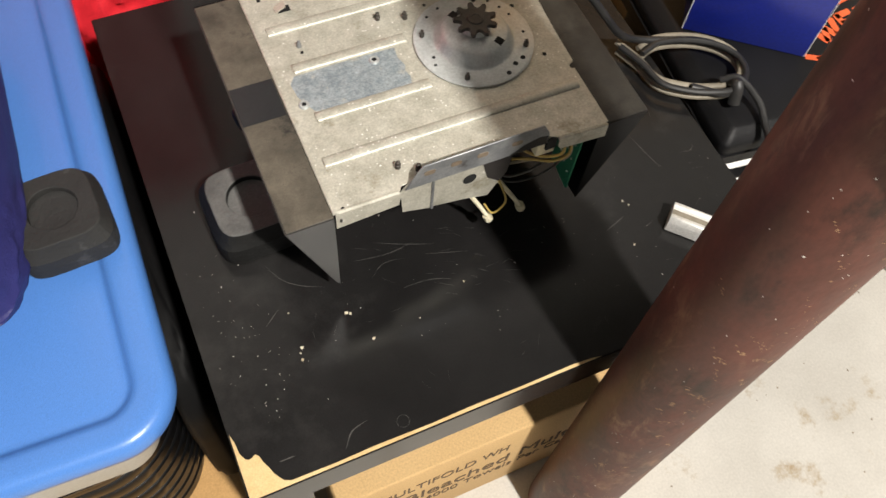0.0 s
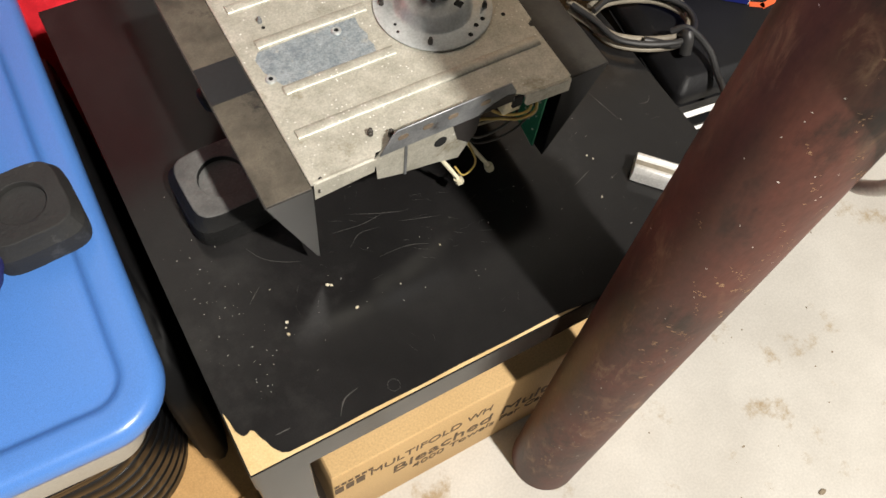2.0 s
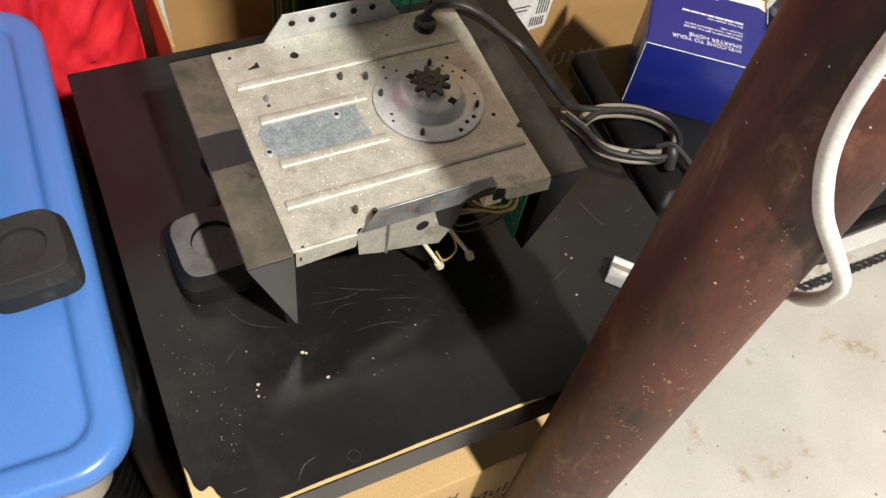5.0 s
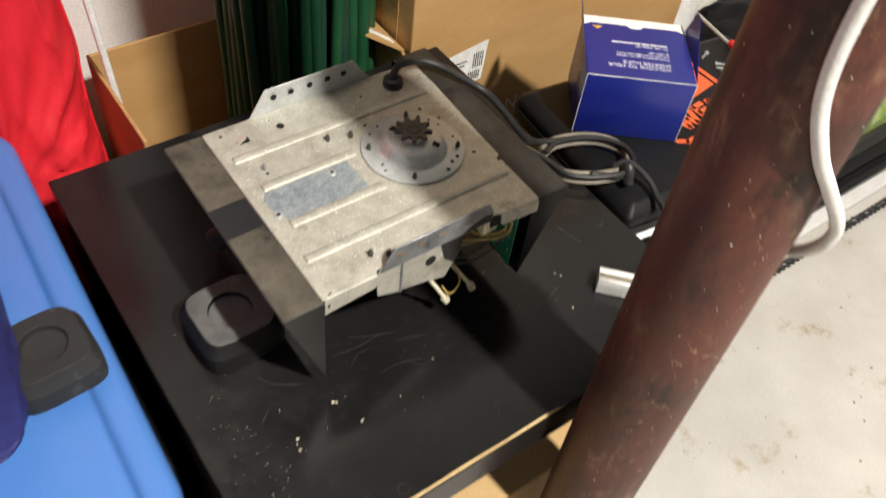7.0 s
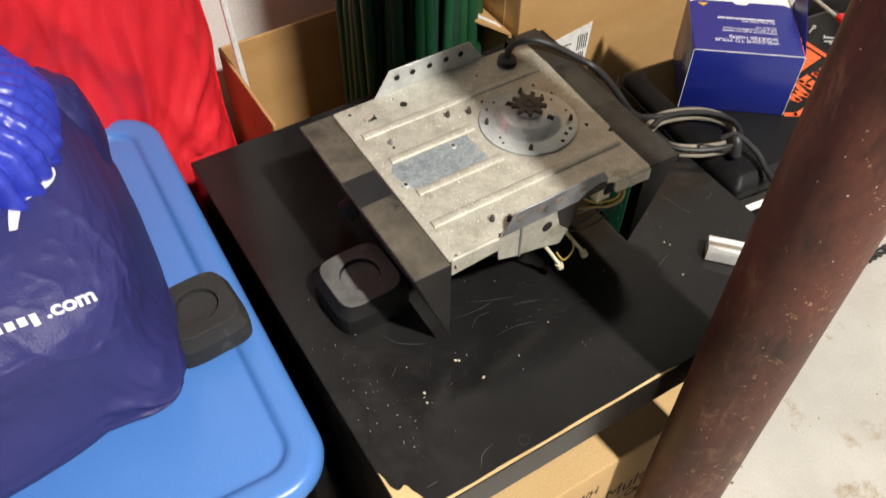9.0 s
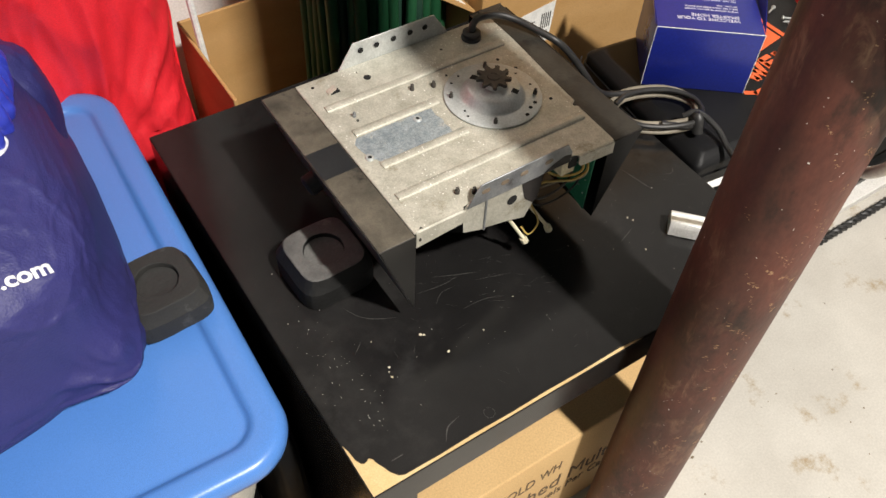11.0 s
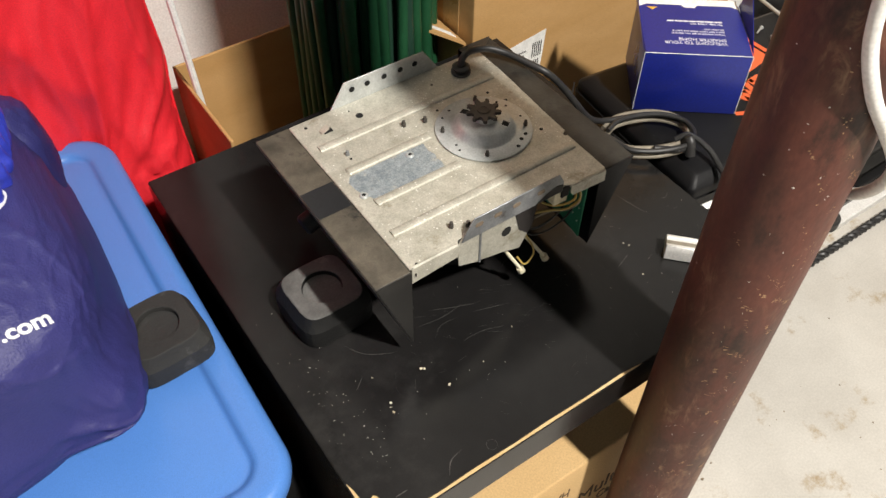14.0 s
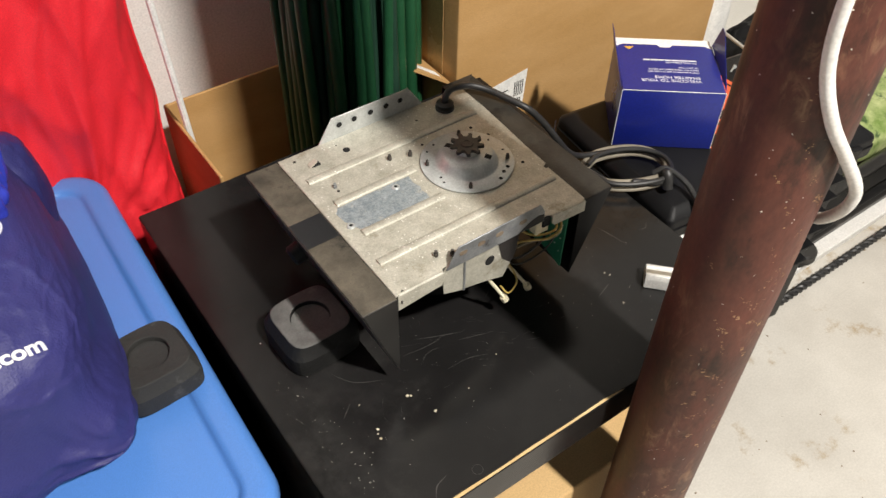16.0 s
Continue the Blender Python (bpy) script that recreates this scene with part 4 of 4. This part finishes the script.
def printed(rows, o, ex, ey, away, step=0.0015):
    """White marks laid on the sack's skin: rows of x0, x1, y0, y1 in a plane that is pressed on it."""
    bm = bmesh.new()
    ex, ey, away = Vector(ex).normalized(), Vector(ey).normalized(), Vector(away).normalized()
    for x0, x1, y0, y1 in rows:
        nx, ny = max(1, int((x1 - x0) / step)), max(1, int((y1 - y0) / step))
        grid = []
        for i in range(nx + 1):
            col = []
            for j in range(ny + 1):
                p = Vector(o) + ex * (x0 + (x1 - x0) * i / nx) + ey * (y0 + (y1 - y0) * j / ny)
                hit, nor, _, _ = skin.ray_cast(p + away * 0.15, -away)
                col.append(bm.verts.new((hit + away * 0.0012) if hit else p))
            grid.append(col)
        for i in range(nx):
            for j in range(ny):
                bm.faces.new((grid[i][j], grid[i + 1][j], grid[i + 1][j + 1], grid[i][j + 1]))
    return bm


word = [(-0.0545, -0.0490, -0.0030, 0.0080), (-0.0640, -0.0575, 0.0005, 0.0080), (-0.0735, -0.0670, 0.0005, 0.0080), (-0.0825, -0.0765, 0.0005, 0.0080),
        (-0.0870, -0.0845, 0.0005, 0.0105), (-0.0985, -0.0900, 0.0005, 0.0110)]
part("print", printed(word, (-0.150, 0.203, 0.660), (1, -0.07, -0.04), (0, 0.35, 0.93), (0.15, -0.75, 0.65)), M_WHITEPR, sack, "white printed word bars")
bm = lettering(".com", 0.0185, Matrix(), 0.0, 0.0006)
wide = max(v.co.x for v in bm.verts) - min(v.co.x for v in bm.verts)
bmesh.ops.remove_doubles(bm, verts=bm.verts, dist=0.00001)
bmesh.ops.subdivide_edges(bm, edges=[e for e in bm.edges if e.calc_length() > 0.003], cuts=2)
ex, ey, away = Vector((1, -0.07, -0.04)).normalized(), Vector((0, 0.35, 0.93)).normalized(), Vector((0.15, -0.75, 0.65)).normalized()
for v in bm.verts:
    p = Vector((-0.150, 0.203, 0.660)) + ex * (v.co.x * 0.041 / wide - 0.0430) + ey * v.co.y
    hit = skin.ray_cast(p + away * 0.15, -away)[0]
    v.co = (hit or p) + away * 0.0018
part("print", bm, M_WHITEPR, sack, "white printed letters")
bm = bmesh.new()
stroke = smooth_path([(0.004, 0.014, 0), (0.007, 0.026, 0), (0.013, 0.044, 0), (0.022, 0.058, 0), (0.036, 0.066, 0), (0.045, 0.062, 0), (0.042, 0.052, 0), (0.030, 0.044, 0), (0.018, 0.040, 0)], 6)
left, right, away = [], [], Vector((0.1, -0.5, 0.85)).normalized()
for i, q in enumerate(stroke):
    d = stroke[min(i + 1, len(stroke) - 1)] - stroke[max(i - 1, 0)]
    n = Vector((-d.y, d.x, 0)).normalized() * (0.0050 * math.sin(math.pi * min(1.0, 0.15 + 0.85 * i / len(stroke))) + 0.0010)
    for side, w in ((left, n), (right, -n)):
        e = q + w
        o = Vector((-0.196, 0.275, 0.70)) + Vector((0.995, 0.1, 0)) * e.x + Vector((0.1, 0.92, 0.3)) * e.y
        hit = skin.ray_cast(o + away * 0.15, -away)[0]
        side.append(bm.verts.new((hit or o) + away * 0.0012))
for i in range(len(stroke) - 1):
    bm.faces.new((left[i], left[i + 1], right[i + 1], right[i]))
part("print", bm, M_WHITEPR, sack, "white curling emblem")


def pleated(bm, center, depth):
    """Gathered pleats that run down from the top, uneven along their length."""
    for v in bm.verts:
        d = v.co - Vector(center)
        out = Vector((d.x, d.y, d.z * 5)).normalized()
        low = max(0.0, min(1.0, 1 - d.z / 0.06))
        a = 21 * math.atan2(d.y, d.x) + 1.6 * noise.noise(v.co * 9) + 0.5 * noise.noise(v.co * 30)
        v.co += out * depth * (0.35 + low) * (abs(math.sin(a)) ** 0.6 - 0.5 + 0.7 * noise.noise(v.co * 16)) + out * 0.004 * abs(noise.noise(v.co * 50))
    return bm


film = thing("blue_film", (-0.27, 0.42, 0.66), "crumpled shiny royal blue plastic film on the navy bag", "plastic film")
part("sheet", pleated(lump((-0.262, 0.446, 0.682), (0.132, 0.122, 0.058), 0.75, 130, 0.02, 2.5, None, 0.0), (-0.262, 0.446, 0.682), 0.010), M_ROYAL, film, smooth=40)


def long_loop(z, n=150):
    # the front of the bag in fine steps
    pts = [(-0.62 + 0.72 * k / n, 0.0) for k in range(n + 1)]
    out = []
    for x, _ in pts:
        edge = max(0.0, (x - 0.06) / 0.04)
        u = x + 0.22 * z
        q = 0.022 * noise.noise(Vector((u * 7, z * 2.0, 0.3))) + 0.050 * abs(noise.noise(Vector((u * 12, z * 2.0, 5.0)))) + 0.016 * abs(noise.noise(Vector(((x - 0.3 * z) * 30, z * 7, 9.0)))) + 0.003 * noise.noise(Vector((u * 70, z * 30, 4.0))) + 0.026 * (1 - abs(noise.noise(Vector((u * 6.5, z * 1.5, 11.0))))) ** 7 + 0.012 * (1 - abs(noise.noise(Vector(((x - 0.5 * z) * 9, z * 3.5, 15.0))))) ** 9
        fx, fz = x + 0.030, z - 0.34
        fan, away = math.atan2(fz, fx), math.hypot(fx, fz)
        near = min(1.0, max(0.0, (x + 0.13) / 0.10)) * math.exp(-away / 0.35) * (1 - math.exp(-away / 0.07))
        q = q * (0.75 - 0.6 * min(1.0, 1.6 * near)) + near * (0.020 * (1 - abs(math.sin(fan * 6.5 + 0.8 * noise.noise(Vector((x * 4, z * 4, 3))))) ** 0.6) + 0.010 * (1 - abs(math.sin(fan * 15 + 1.2 * noise.noise(Vector((x * 5, z * 5, 8)))))))
        q += 0.010 * (1 - abs(noise.noise(Vector(((x + 0.35 * z) * 11, z * 2.6, 21.0))))) ** 12 + 0.006 * (1 - abs(noise.noise(Vector(((x - 0.2 * z) * 19, z * 5, 27.0))))) ** 10
        out.append((x + 0.006 * noise.noise(Vector((1, 2, z * 9))), 0.672 - 0.05 * max(0, 0.5 - z) + 0.03 * z + 0.05 * edge ** 2 - q, z))
    return out + [(0.100, 0.76, z), (0.096, 0.84, z), (-0.62, 0.845, z)]


redbag = thing("red_bag", (-0.25, 0.75, 0), "tall red nylon bag with soft folds against the wall", "bag")
part("cloth", loft([long_loop(0.001 + 0.98 * k / 90) for k in range(91)]), M_RED, redbag, smooth=80)
part("seam", tube([long_loop(0.01 + 0.96 * k / 24)[-4] for k in range(25)], 0.0022, 8, 3), M_RED, redbag, "stitched side seam")
part("top_hem", tube([(x, y, 0.981) for x, y, _ in long_loop(0.98)[:151:6]], 0.004, 8, 2), M_RED, redbag)

# ---------------------------------------------------------------- cartons behind the table
obox = thing("open_carton", (0.33, 0.66, 0), "open brown cardboard carton holding a bundle of green tubes", "box")
for a in ((0.12, 0.51, 0.758, 0.763, 0.002, 0.446), (0.12, 0.125, 0.5675, 0.7575, 0.002, 0.444), (0.12, 0.51, 0.562, 0.567, 0.002, 0.40), (0.505, 0.510, 0.5675, 0.7575, 0.002, 0.44), (0.1255, 0.5045, 0.5675, 0.7575, 0.002, 0.008)):
    part("panel", box(*a, 0.0012, 1), M_CARD, obox)
part("flap", prism([(0.455, 0.60, 0.470), (0.507, 0.57, 0.442), (0.507, 0.68, 0.442), (0.455, 0.70, 0.470)], (0.001, 0, 0.004)), M_CARD, obox, smooth=0)
part("flap_print", prism([(0.462, 0.612, 0.4712), (0.500, 0.585, 0.4505), (0.500, 0.60, 0.4505), (0.462, 0.625, 0.4712)], (0.0003, 0, 0.0006)), M_WHITECARD, obox, smooth=0)
bundle = thing("tube_bundle", (0.385, 0.665, 0.008), "upright bundle of long dark green vinyl tubes", "tubes")
spots = []
for ring, count in ((0.098, 30), (0.076, 22), (0.052, 14), (0.025, 6)):
    for k in range(count):
        a = 2 * math.pi * (k + rng.uniform(-0.25, 0.25)) / count
        spots.append((ring + rng.uniform(-0.005, 0.005), a))
for ring, a in spots:
    x, y, r = 0.388 + 1.05 * ring * math.cos(a), 0.663 + 0.82 * ring * math.sin(a), rng.uniform(0.0075, 0.0105)
    h, lean = rng.uniform(0.95, 1.2), rng.gauss(0, 0.008)
    part("tube", tube([(x, y, 0.0085), (x + lean * 0.4 + rng.gauss(0, 0.001), y, h * 0.4), (x + lean, y, h * 0.7), (x + lean * 1.3, y, h)], r, 9, 3), M_GREEN if rng.random() < 0.75 else M_GREEND, bundle, smooth=70)
single("white_rod", tube([(0.1485, 0.70, 0.0085), (0.1265, 0.70, 0.55), (0.104, 0.70, 1.1)], 0.0050, 8, 6), M_WHITECARD, "thin white rod standing in the open carton", "rod")

bigbox = thing("cardboard_box", (0.8, 0.7, 0), "large brown cardboard carton with a white label", "box")
big = part("body", box(0.515, 1.125, 0.563, 0.84, 0.001, 1.08, 0.004), M_CARD, bigbox)
face = frame_of((0, 0.5625, 0), (1, 0, 0), (0, 0, 1))
label = part("label", prism([(0.578, 0.335, 0), (0.656, 0.345, 0), (0.661, 0.418, 0), (0.583, 0.407, 0)], (0, 0, 0.0004), m=face), M_LABEL, big, "white paper label", smooth=0)
part("print", bars([(0.635 + 0.0042 * k, 0.6368 + 0.0042 * k, 0.372, 0.400) for k in range(5)] + [(0.628 + 0.004 * k, 0.6300 + 0.004 * k, 0.350, 0.366) for k in range(6)] + [(0.590, 0.622, 0.389, 0.391), (0.590, 0.618, 0.382, 0.384), (0.590, 0.616, 0.352, 0.354)], face @ pose(0, 0, 0.0006)), M_INK, label)
for word, x in (("U", 0.688), ("N", 0.719), ("I", 0.755)):
    part("print", lettering(word, 0.036, face @ pose(x, 0.2520, 0.0003, 0, 0, -2)), M_WHITECARD, big, "white printed letter")
part("tape", box(0.5142, 0.5150, 0.60, 0.64, 0.3, 1.079), M_TAPE, bigbox)
wall_bag = thing("white_sack", (1.16, 0.57, 0), "white plastic sack beside the carton", "sack")
part("film", lump((1.175, 0.62, 0.28), (0.045, 0.05, 0.275), 0.8, 24, 0.08, 4, None, 0.4), M_WHITECARD, wall_bag, smooth=70)

# ---------------------------------------------------------------- tool case, what it stands on, and what lies on it
cm = Matrix.Translation((0.568, 0.158, 0)) @ Matrix.Rotation(radians(-6.5), 4, "Z")
stand = thing("louvred_cabinet", (0.75, 0.32, 0), "black louvred cabinet with white slats under the tool case", "cabinet")
part("body", box(0.012, 0.39, 0.022, 0.255, 0.0, 0.396, 0.003, m=cm), M_BLKPL, stand)
for k in range(6):
    z = 0.378 - 0.036 * k
    part("slat", prism([(0.018, 0.020, z), (0.018, 0.010, z - 0.005), (0.018, 0.010, z - 0.008), (0.018, 0.021, z - 0.004)], (0.235 if k % 2 == 0 else 0.075, 0, 0), m=cm), M_WHITECARD, stand, "white slat", smooth=0)
    part("slat_lip", box(0.016, 0.37, 0.004, 0.021, z - 0.022, z - 0.018, m=cm), M_BLKPL, stand)
case = thing("tool_case", (0.75, 0.32, 0.397), "black plastic tool case with an orange emblem", "case")


def cc(inset, r, z):
    return round_rect(inset, 0.40 - inset, inset, 0.268 - inset, r, z, 6)


part("lower_shell", loft([cc(0.006, 0.008, 0.397), cc(0.001, 0.010, 0.401), cc(0.0, 0.010, 0.418)], m=cm), M_BLKPL, case)
shell = part("upper_shell", loft([cc(0.002, 0.010, 0.4195), cc(0.002, 0.010, 0.430), cc(0.004, 0.009, 0.4345), cc(0.017, 0.006, 0.4440), cc(0.019, 0.005, 0.4448)], m=cm), M_BLKPL, case)
em = frame_of((0, 0, 0.4452), (1, 0, 0), (0, 1, 0))


def strokes(lines, w, m, t=0.0005):
    bm = bmesh.new()
    for (ax, ay), (bx, by) in lines:
        d = Vector((bx - ax, by - ay)).normalized()
        n = Vector((-d.y, d.x)) * w / 2
        prism([(ax + n.x, ay + n.y, 0), (ax - n.x, ay - n.y, 0), (bx - n.x, by - n.y, 0), (bx + n.x, by + n.y, 0)], (0, 0, t), bm=bm)
    bm.transform(m)
    return bm


part("emblem", strokes([((0.722, 0.229), (0.738, 0.2195)), ((0.733, 0.2195), (0.8760, 0.2275)), ((0.8745, 0.2240), (0.8690, 0.345))], 0.0075, em), M_ORANGE, shell, "orange printed border")
part("emblem", prism([(0.790, 0.279, 0), (0.8630, 0.2900, 0), (0.8610, 0.3380, 0)], (0, 0, 0.0005), m=em), M_ORANGE, shell, "orange printed triangle")
slant = em @ frame_of((0.752, 0.2345, 0), (0.995, 0.098, 0), (-0.098, 0.995, 0)) @ Matrix.Shear("XY", 4, (0.30, 0))
for lines in ([((0.002, 0.030), (0.010, 0.002)), ((0.010, 0.002), (0.019, 0.022)), ((0.019, 0.022), (0.028, 0.002)), ((0.028, 0.002), (0.036, 0.030))],
              [((0.046, 0.002), (0.046, 0.031)), ((0.044, 0.028), (0.066, 0.028)), ((0.044, 0.016), (0.063, 0.016)), ((0.044, 0.004), (0.066, 0.004))],
              [((0.076, 0.001), (0.076, 0.030)), ((0.076, 0.028), (0.094, 0.003)), ((0.094, 0.001), (0.094, 0.030))]):
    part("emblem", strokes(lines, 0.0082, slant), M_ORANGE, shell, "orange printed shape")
for u in (0.08, 0.31):
    part("latch", box(u, u + 0.05, -0.006, 0.003, 0.405, 0.432, 0.002, 1, m=cm), M_BLKPL, case)
part("handle", tube([(0.15, 0.0, 0.41), (0.155, -0.010, 0.41), (0.24, -0.010, 0.41), (0.245, 0.0, 0.41)], 0.004, 8, 4), M_BLKPL, case)
for v in case.children:
    if v.name.startswith("handle"):
        v.matrix_basis = AT[case].inverted() @ cm @ AT[case]

bb = thing("product_box", (0.7, 0.33, 0.4455), "open dark blue product carton with white print on the tool case", "box")
bbm = frame_of((0.6090, 0.3155, 0.4456), (0.785, -0.620, 0), (0.620, 0.785, 0))
BW, BD, BH = 0.140, 0.118, 0.0950
bluebody = part("body", box(0, BW, 0, BD, 0, BH, 0.0012, 2, m=bbm), M_BOXBLUE, bb)
part("lid", prism([(0.001, 0.0005, BH + 0.0002), (BW - 0.001, 0.0005, BH + 0.0002), (BW - 0.001, 0.106, BH + 0.0002), (BW - 0.012, 0.1135, BH + 0.0002), (0.082, 0.1135, BH + 0.0002), (0.078, 0.1075, BH + 0.0002),
                   (0.064, 0.1075, BH + 0.0002), (0.060, 0.1135, BH + 0.0002), (0.012, 0.1135, BH + 0.0002), (0.001, 0.107, BH + 0.0002)], (0, 0, 0.0008), m=bbm), M_BOXBLUE, bb, smooth=0)
for a, b in (((0.0005, 0, BH + 0.0006), (BW, 0, BH + 0.0006)), ((0, 0, 0.001), (0, 0, BH)), ((BW, 0, 0.001), (BW, 0, BH))):
    part("edge_fold", tube([bbm @ Vector(a), bbm @ Vector(b)], 0.00045, 6, 0), M_WHITECARD, bb, "worn white edge")
part("tongue", prism([(0.002, 0.080, BH + 0.0001), (BW - 0.002, 0.080, BH + 0.0001), (BW - 0.002, 0.130, BH + 0.0001), (0.002, 0.130, BH + 0.0001)], (0, 0, 0.0001), m=bbm), M_WHITECARD, bb, "white unprinted tongue", smooth=0)
for u, s_ in ((-0.0012, -1), (BW + 0.0004, 1)):
    part("side_flap", prism([(u, 0.006, BH), (u, BD, BH), (u + s_ * 0.007, BD - 0.003, BH + 0.032), (u + s_ * 0.007, BD - 0.018, BH + 0.033)], (0.0008, 0, 0), m=bbm), M_BOXBLUE, bb, smooth=0)
read = bbm @ pose(0, 0, BH + 0.0011) @ Matrix.Rotation(math.pi, 4, "Z")
for words, size, y in (("WELCOME TO YOUR", 0.0086, -0.0275), ("SMARTER HOME", 0.0086, -0.0355), ("We're excited to get you started.", 0.0052, -0.0470), ("Just a few more steps and you're", 0.0052, -0.0525), ("on your way.", 0.0052, -0.0580),
                       ("For help, please visit:", 0.0052, -0.0700)):
    part("print", lettering(words, size, read @ pose(-0.110, y, 0)), M_WHITEPR, bluebody, "white printed words")
small, x = [], -0.110
while x < -0.040:
    w = rng.uniform(0.006, 0.012)
    small.append((x, min(x + w, -0.036), -0.0755, -0.0728))
    x += w + 0.0012
part("print", bars(small, read), M_WHITEPR, bluebody, "row of small white print")
part("mark", prism([(0.012, 0.106, BH + 0.0011), (0.026, 0.106, BH + 0.0011), (0.019, 0.099, BH + 0.0011)], (0, 0, 0.0004), m=bbm), M_YELLOW, bluebody, "yellow triangle", smooth=0)


def screw(x, y, turn):
    s = thing("loose_screw", (x, y, 0.4452), "small loose zinc screw lying on the tool case", "screw", "loose screws")
    m = pose(x, y, 0.4485, 0, 90, turn)
    part("shank", lathe([(0.0006, -0.010), (0.0015, -0.007), (0.0015, 0.006)], 0, 0, 8, m=m), M_ZINC, s)
    part("head", lathe([(0.0015, 0.006), (0.0034, 0.0075), (0.0034, 0.009)], 0, 0, 10, m=m), M_ZINC, s)


for x, y, a in ((0.899, 0.343, 20), (0.896, 0.297, 75), (0.900, 0.308, -30), (0.906, 0.315, 140)):
    screw(x, y, a)
driver = thing("screwdriver", (0.94, 0.34, 0.4452), "screwdriver with a red handle lying on the tool case", "tool")
part("blade", tube([(0.972, 0.428, 0.4480), (0.9545, 0.342, 0.4500)], 0.0028, 8, 1), M_ZINC, driver)
part("handle", tube([(0.9545, 0.342, 0.4510), (0.9530, 0.334, 0.4535), (0.9455, 0.297, 0.4550), (0.9440, 0.290, 0.4540)], lambda t: 0.005 + 0.003 * math.sin(math.pi * t), 10, 4), M_RED, driver)

# ---------------------------------------------------------------- things on the floor past the column
rope = thing("black_rope", (1.2, 0.149, 0), "black twisted rope lying on the concrete floor", "rope")
for s in (0, math.pi):
    part("strand", tube([(0.80 + 0.004 * k, 0.149 + 0.0040 * math.cos(k * 0.9 + s), 0.0085 + 0.0040 * math.sin(k * 0.9 + s)) for k in range(220)], 0.0044, 7, 0), M_CORD, rope)
stretcher = thing("metal_rail", (1.5, 0.25, 0), "long black metal rail lying over a white board", "rail")
part("rail_tube", tube([(1.02, 0.262, 0.060), (1.9, 0.268, 0.060)], 0.016, 14, 0), M_BLACKST, stretcher)
part("rail_tube", tube([(1.02, 0.218, 0.042), (1.9, 0.222, 0.042)], 0.010, 12, 0), M_BLACKD, stretcher)
part("rail_web", box(1.02, 1.9, 0.204, 0.262, 0.020, 0.034, 0.002, 1), M_BLACKST, stretcher)
part("board", box(1.06, 1.9, 0.178, 0.30, 0.001, 0.0195, 0.002, 1), M_WHITECABLE, stretcher, "scuffed white board")
part("pivot", lathe([(0.030, 0.036), (0.030, 0.052), (0.026, 0.056)], 1.085, 0.196, 24), M_BLACKST, stretcher)
part("bolt", lathe([(0.009, 0.056), (0.009, 0.062), (0.005, 0.064)], 1.085, 0.196, 12), M_ZINC, stretcher)
leaves = thing("printed_bag", (1.6, 0.38, 0), "bag printed with yellow-green foliage on the floor", "bag")
M_LEAFY = mat("foliage_print", (0.16, 0.26, 0.05), (0.55, 0.60, 0.28), 26, 0.5, stains=(0.05, 0.10, 0.03), stainscale=30, stainlevel=0.55)
part("sack", lump((1.62, 0.40, 0.06), (0.26, 0.115, 0.058), 0.6, 28, 0.03, 3), M_LEAFY, leaves, smooth=80)
heap = thing("black_lump", (1.35, 0.42, 0), "black bag heaped behind the tool case", "bag")
part("sack", lump((1.29, 0.46, 0.17), (0.13, 0.15, 0.168), 0.7, 32, 0.06, 4, None, 0.3), M_BLKPL, heap, smooth=80)

# chips of dirt on the concrete
bm = bmesh.new()
for _ in range(170):
    x, y = rng.uniform(0.1, 1.6), rng.uniform(-0.55, 0.35)
    r = abs(rng.gauss(0.0010, 0.0009)) + 0.0005
    base = len(bm.verts)
    made = bmesh.ops.create_icosphere(bm, subdivisions=1, radius=r, matrix=Matrix.Translation((x, y, r * 0.3)) @ Matrix.Diagonal((rng.uniform(0.7, 1.8), rng.uniform(0.7, 1.6), 0.4, 1)))
single("floor_grit", bm, mat("grit", (0.16, 0.12, 0.08), (0.32, 0.26, 0.18), 60, 0.9), "brown grit and chips strewn on the concrete", "grit", kind="stuff")
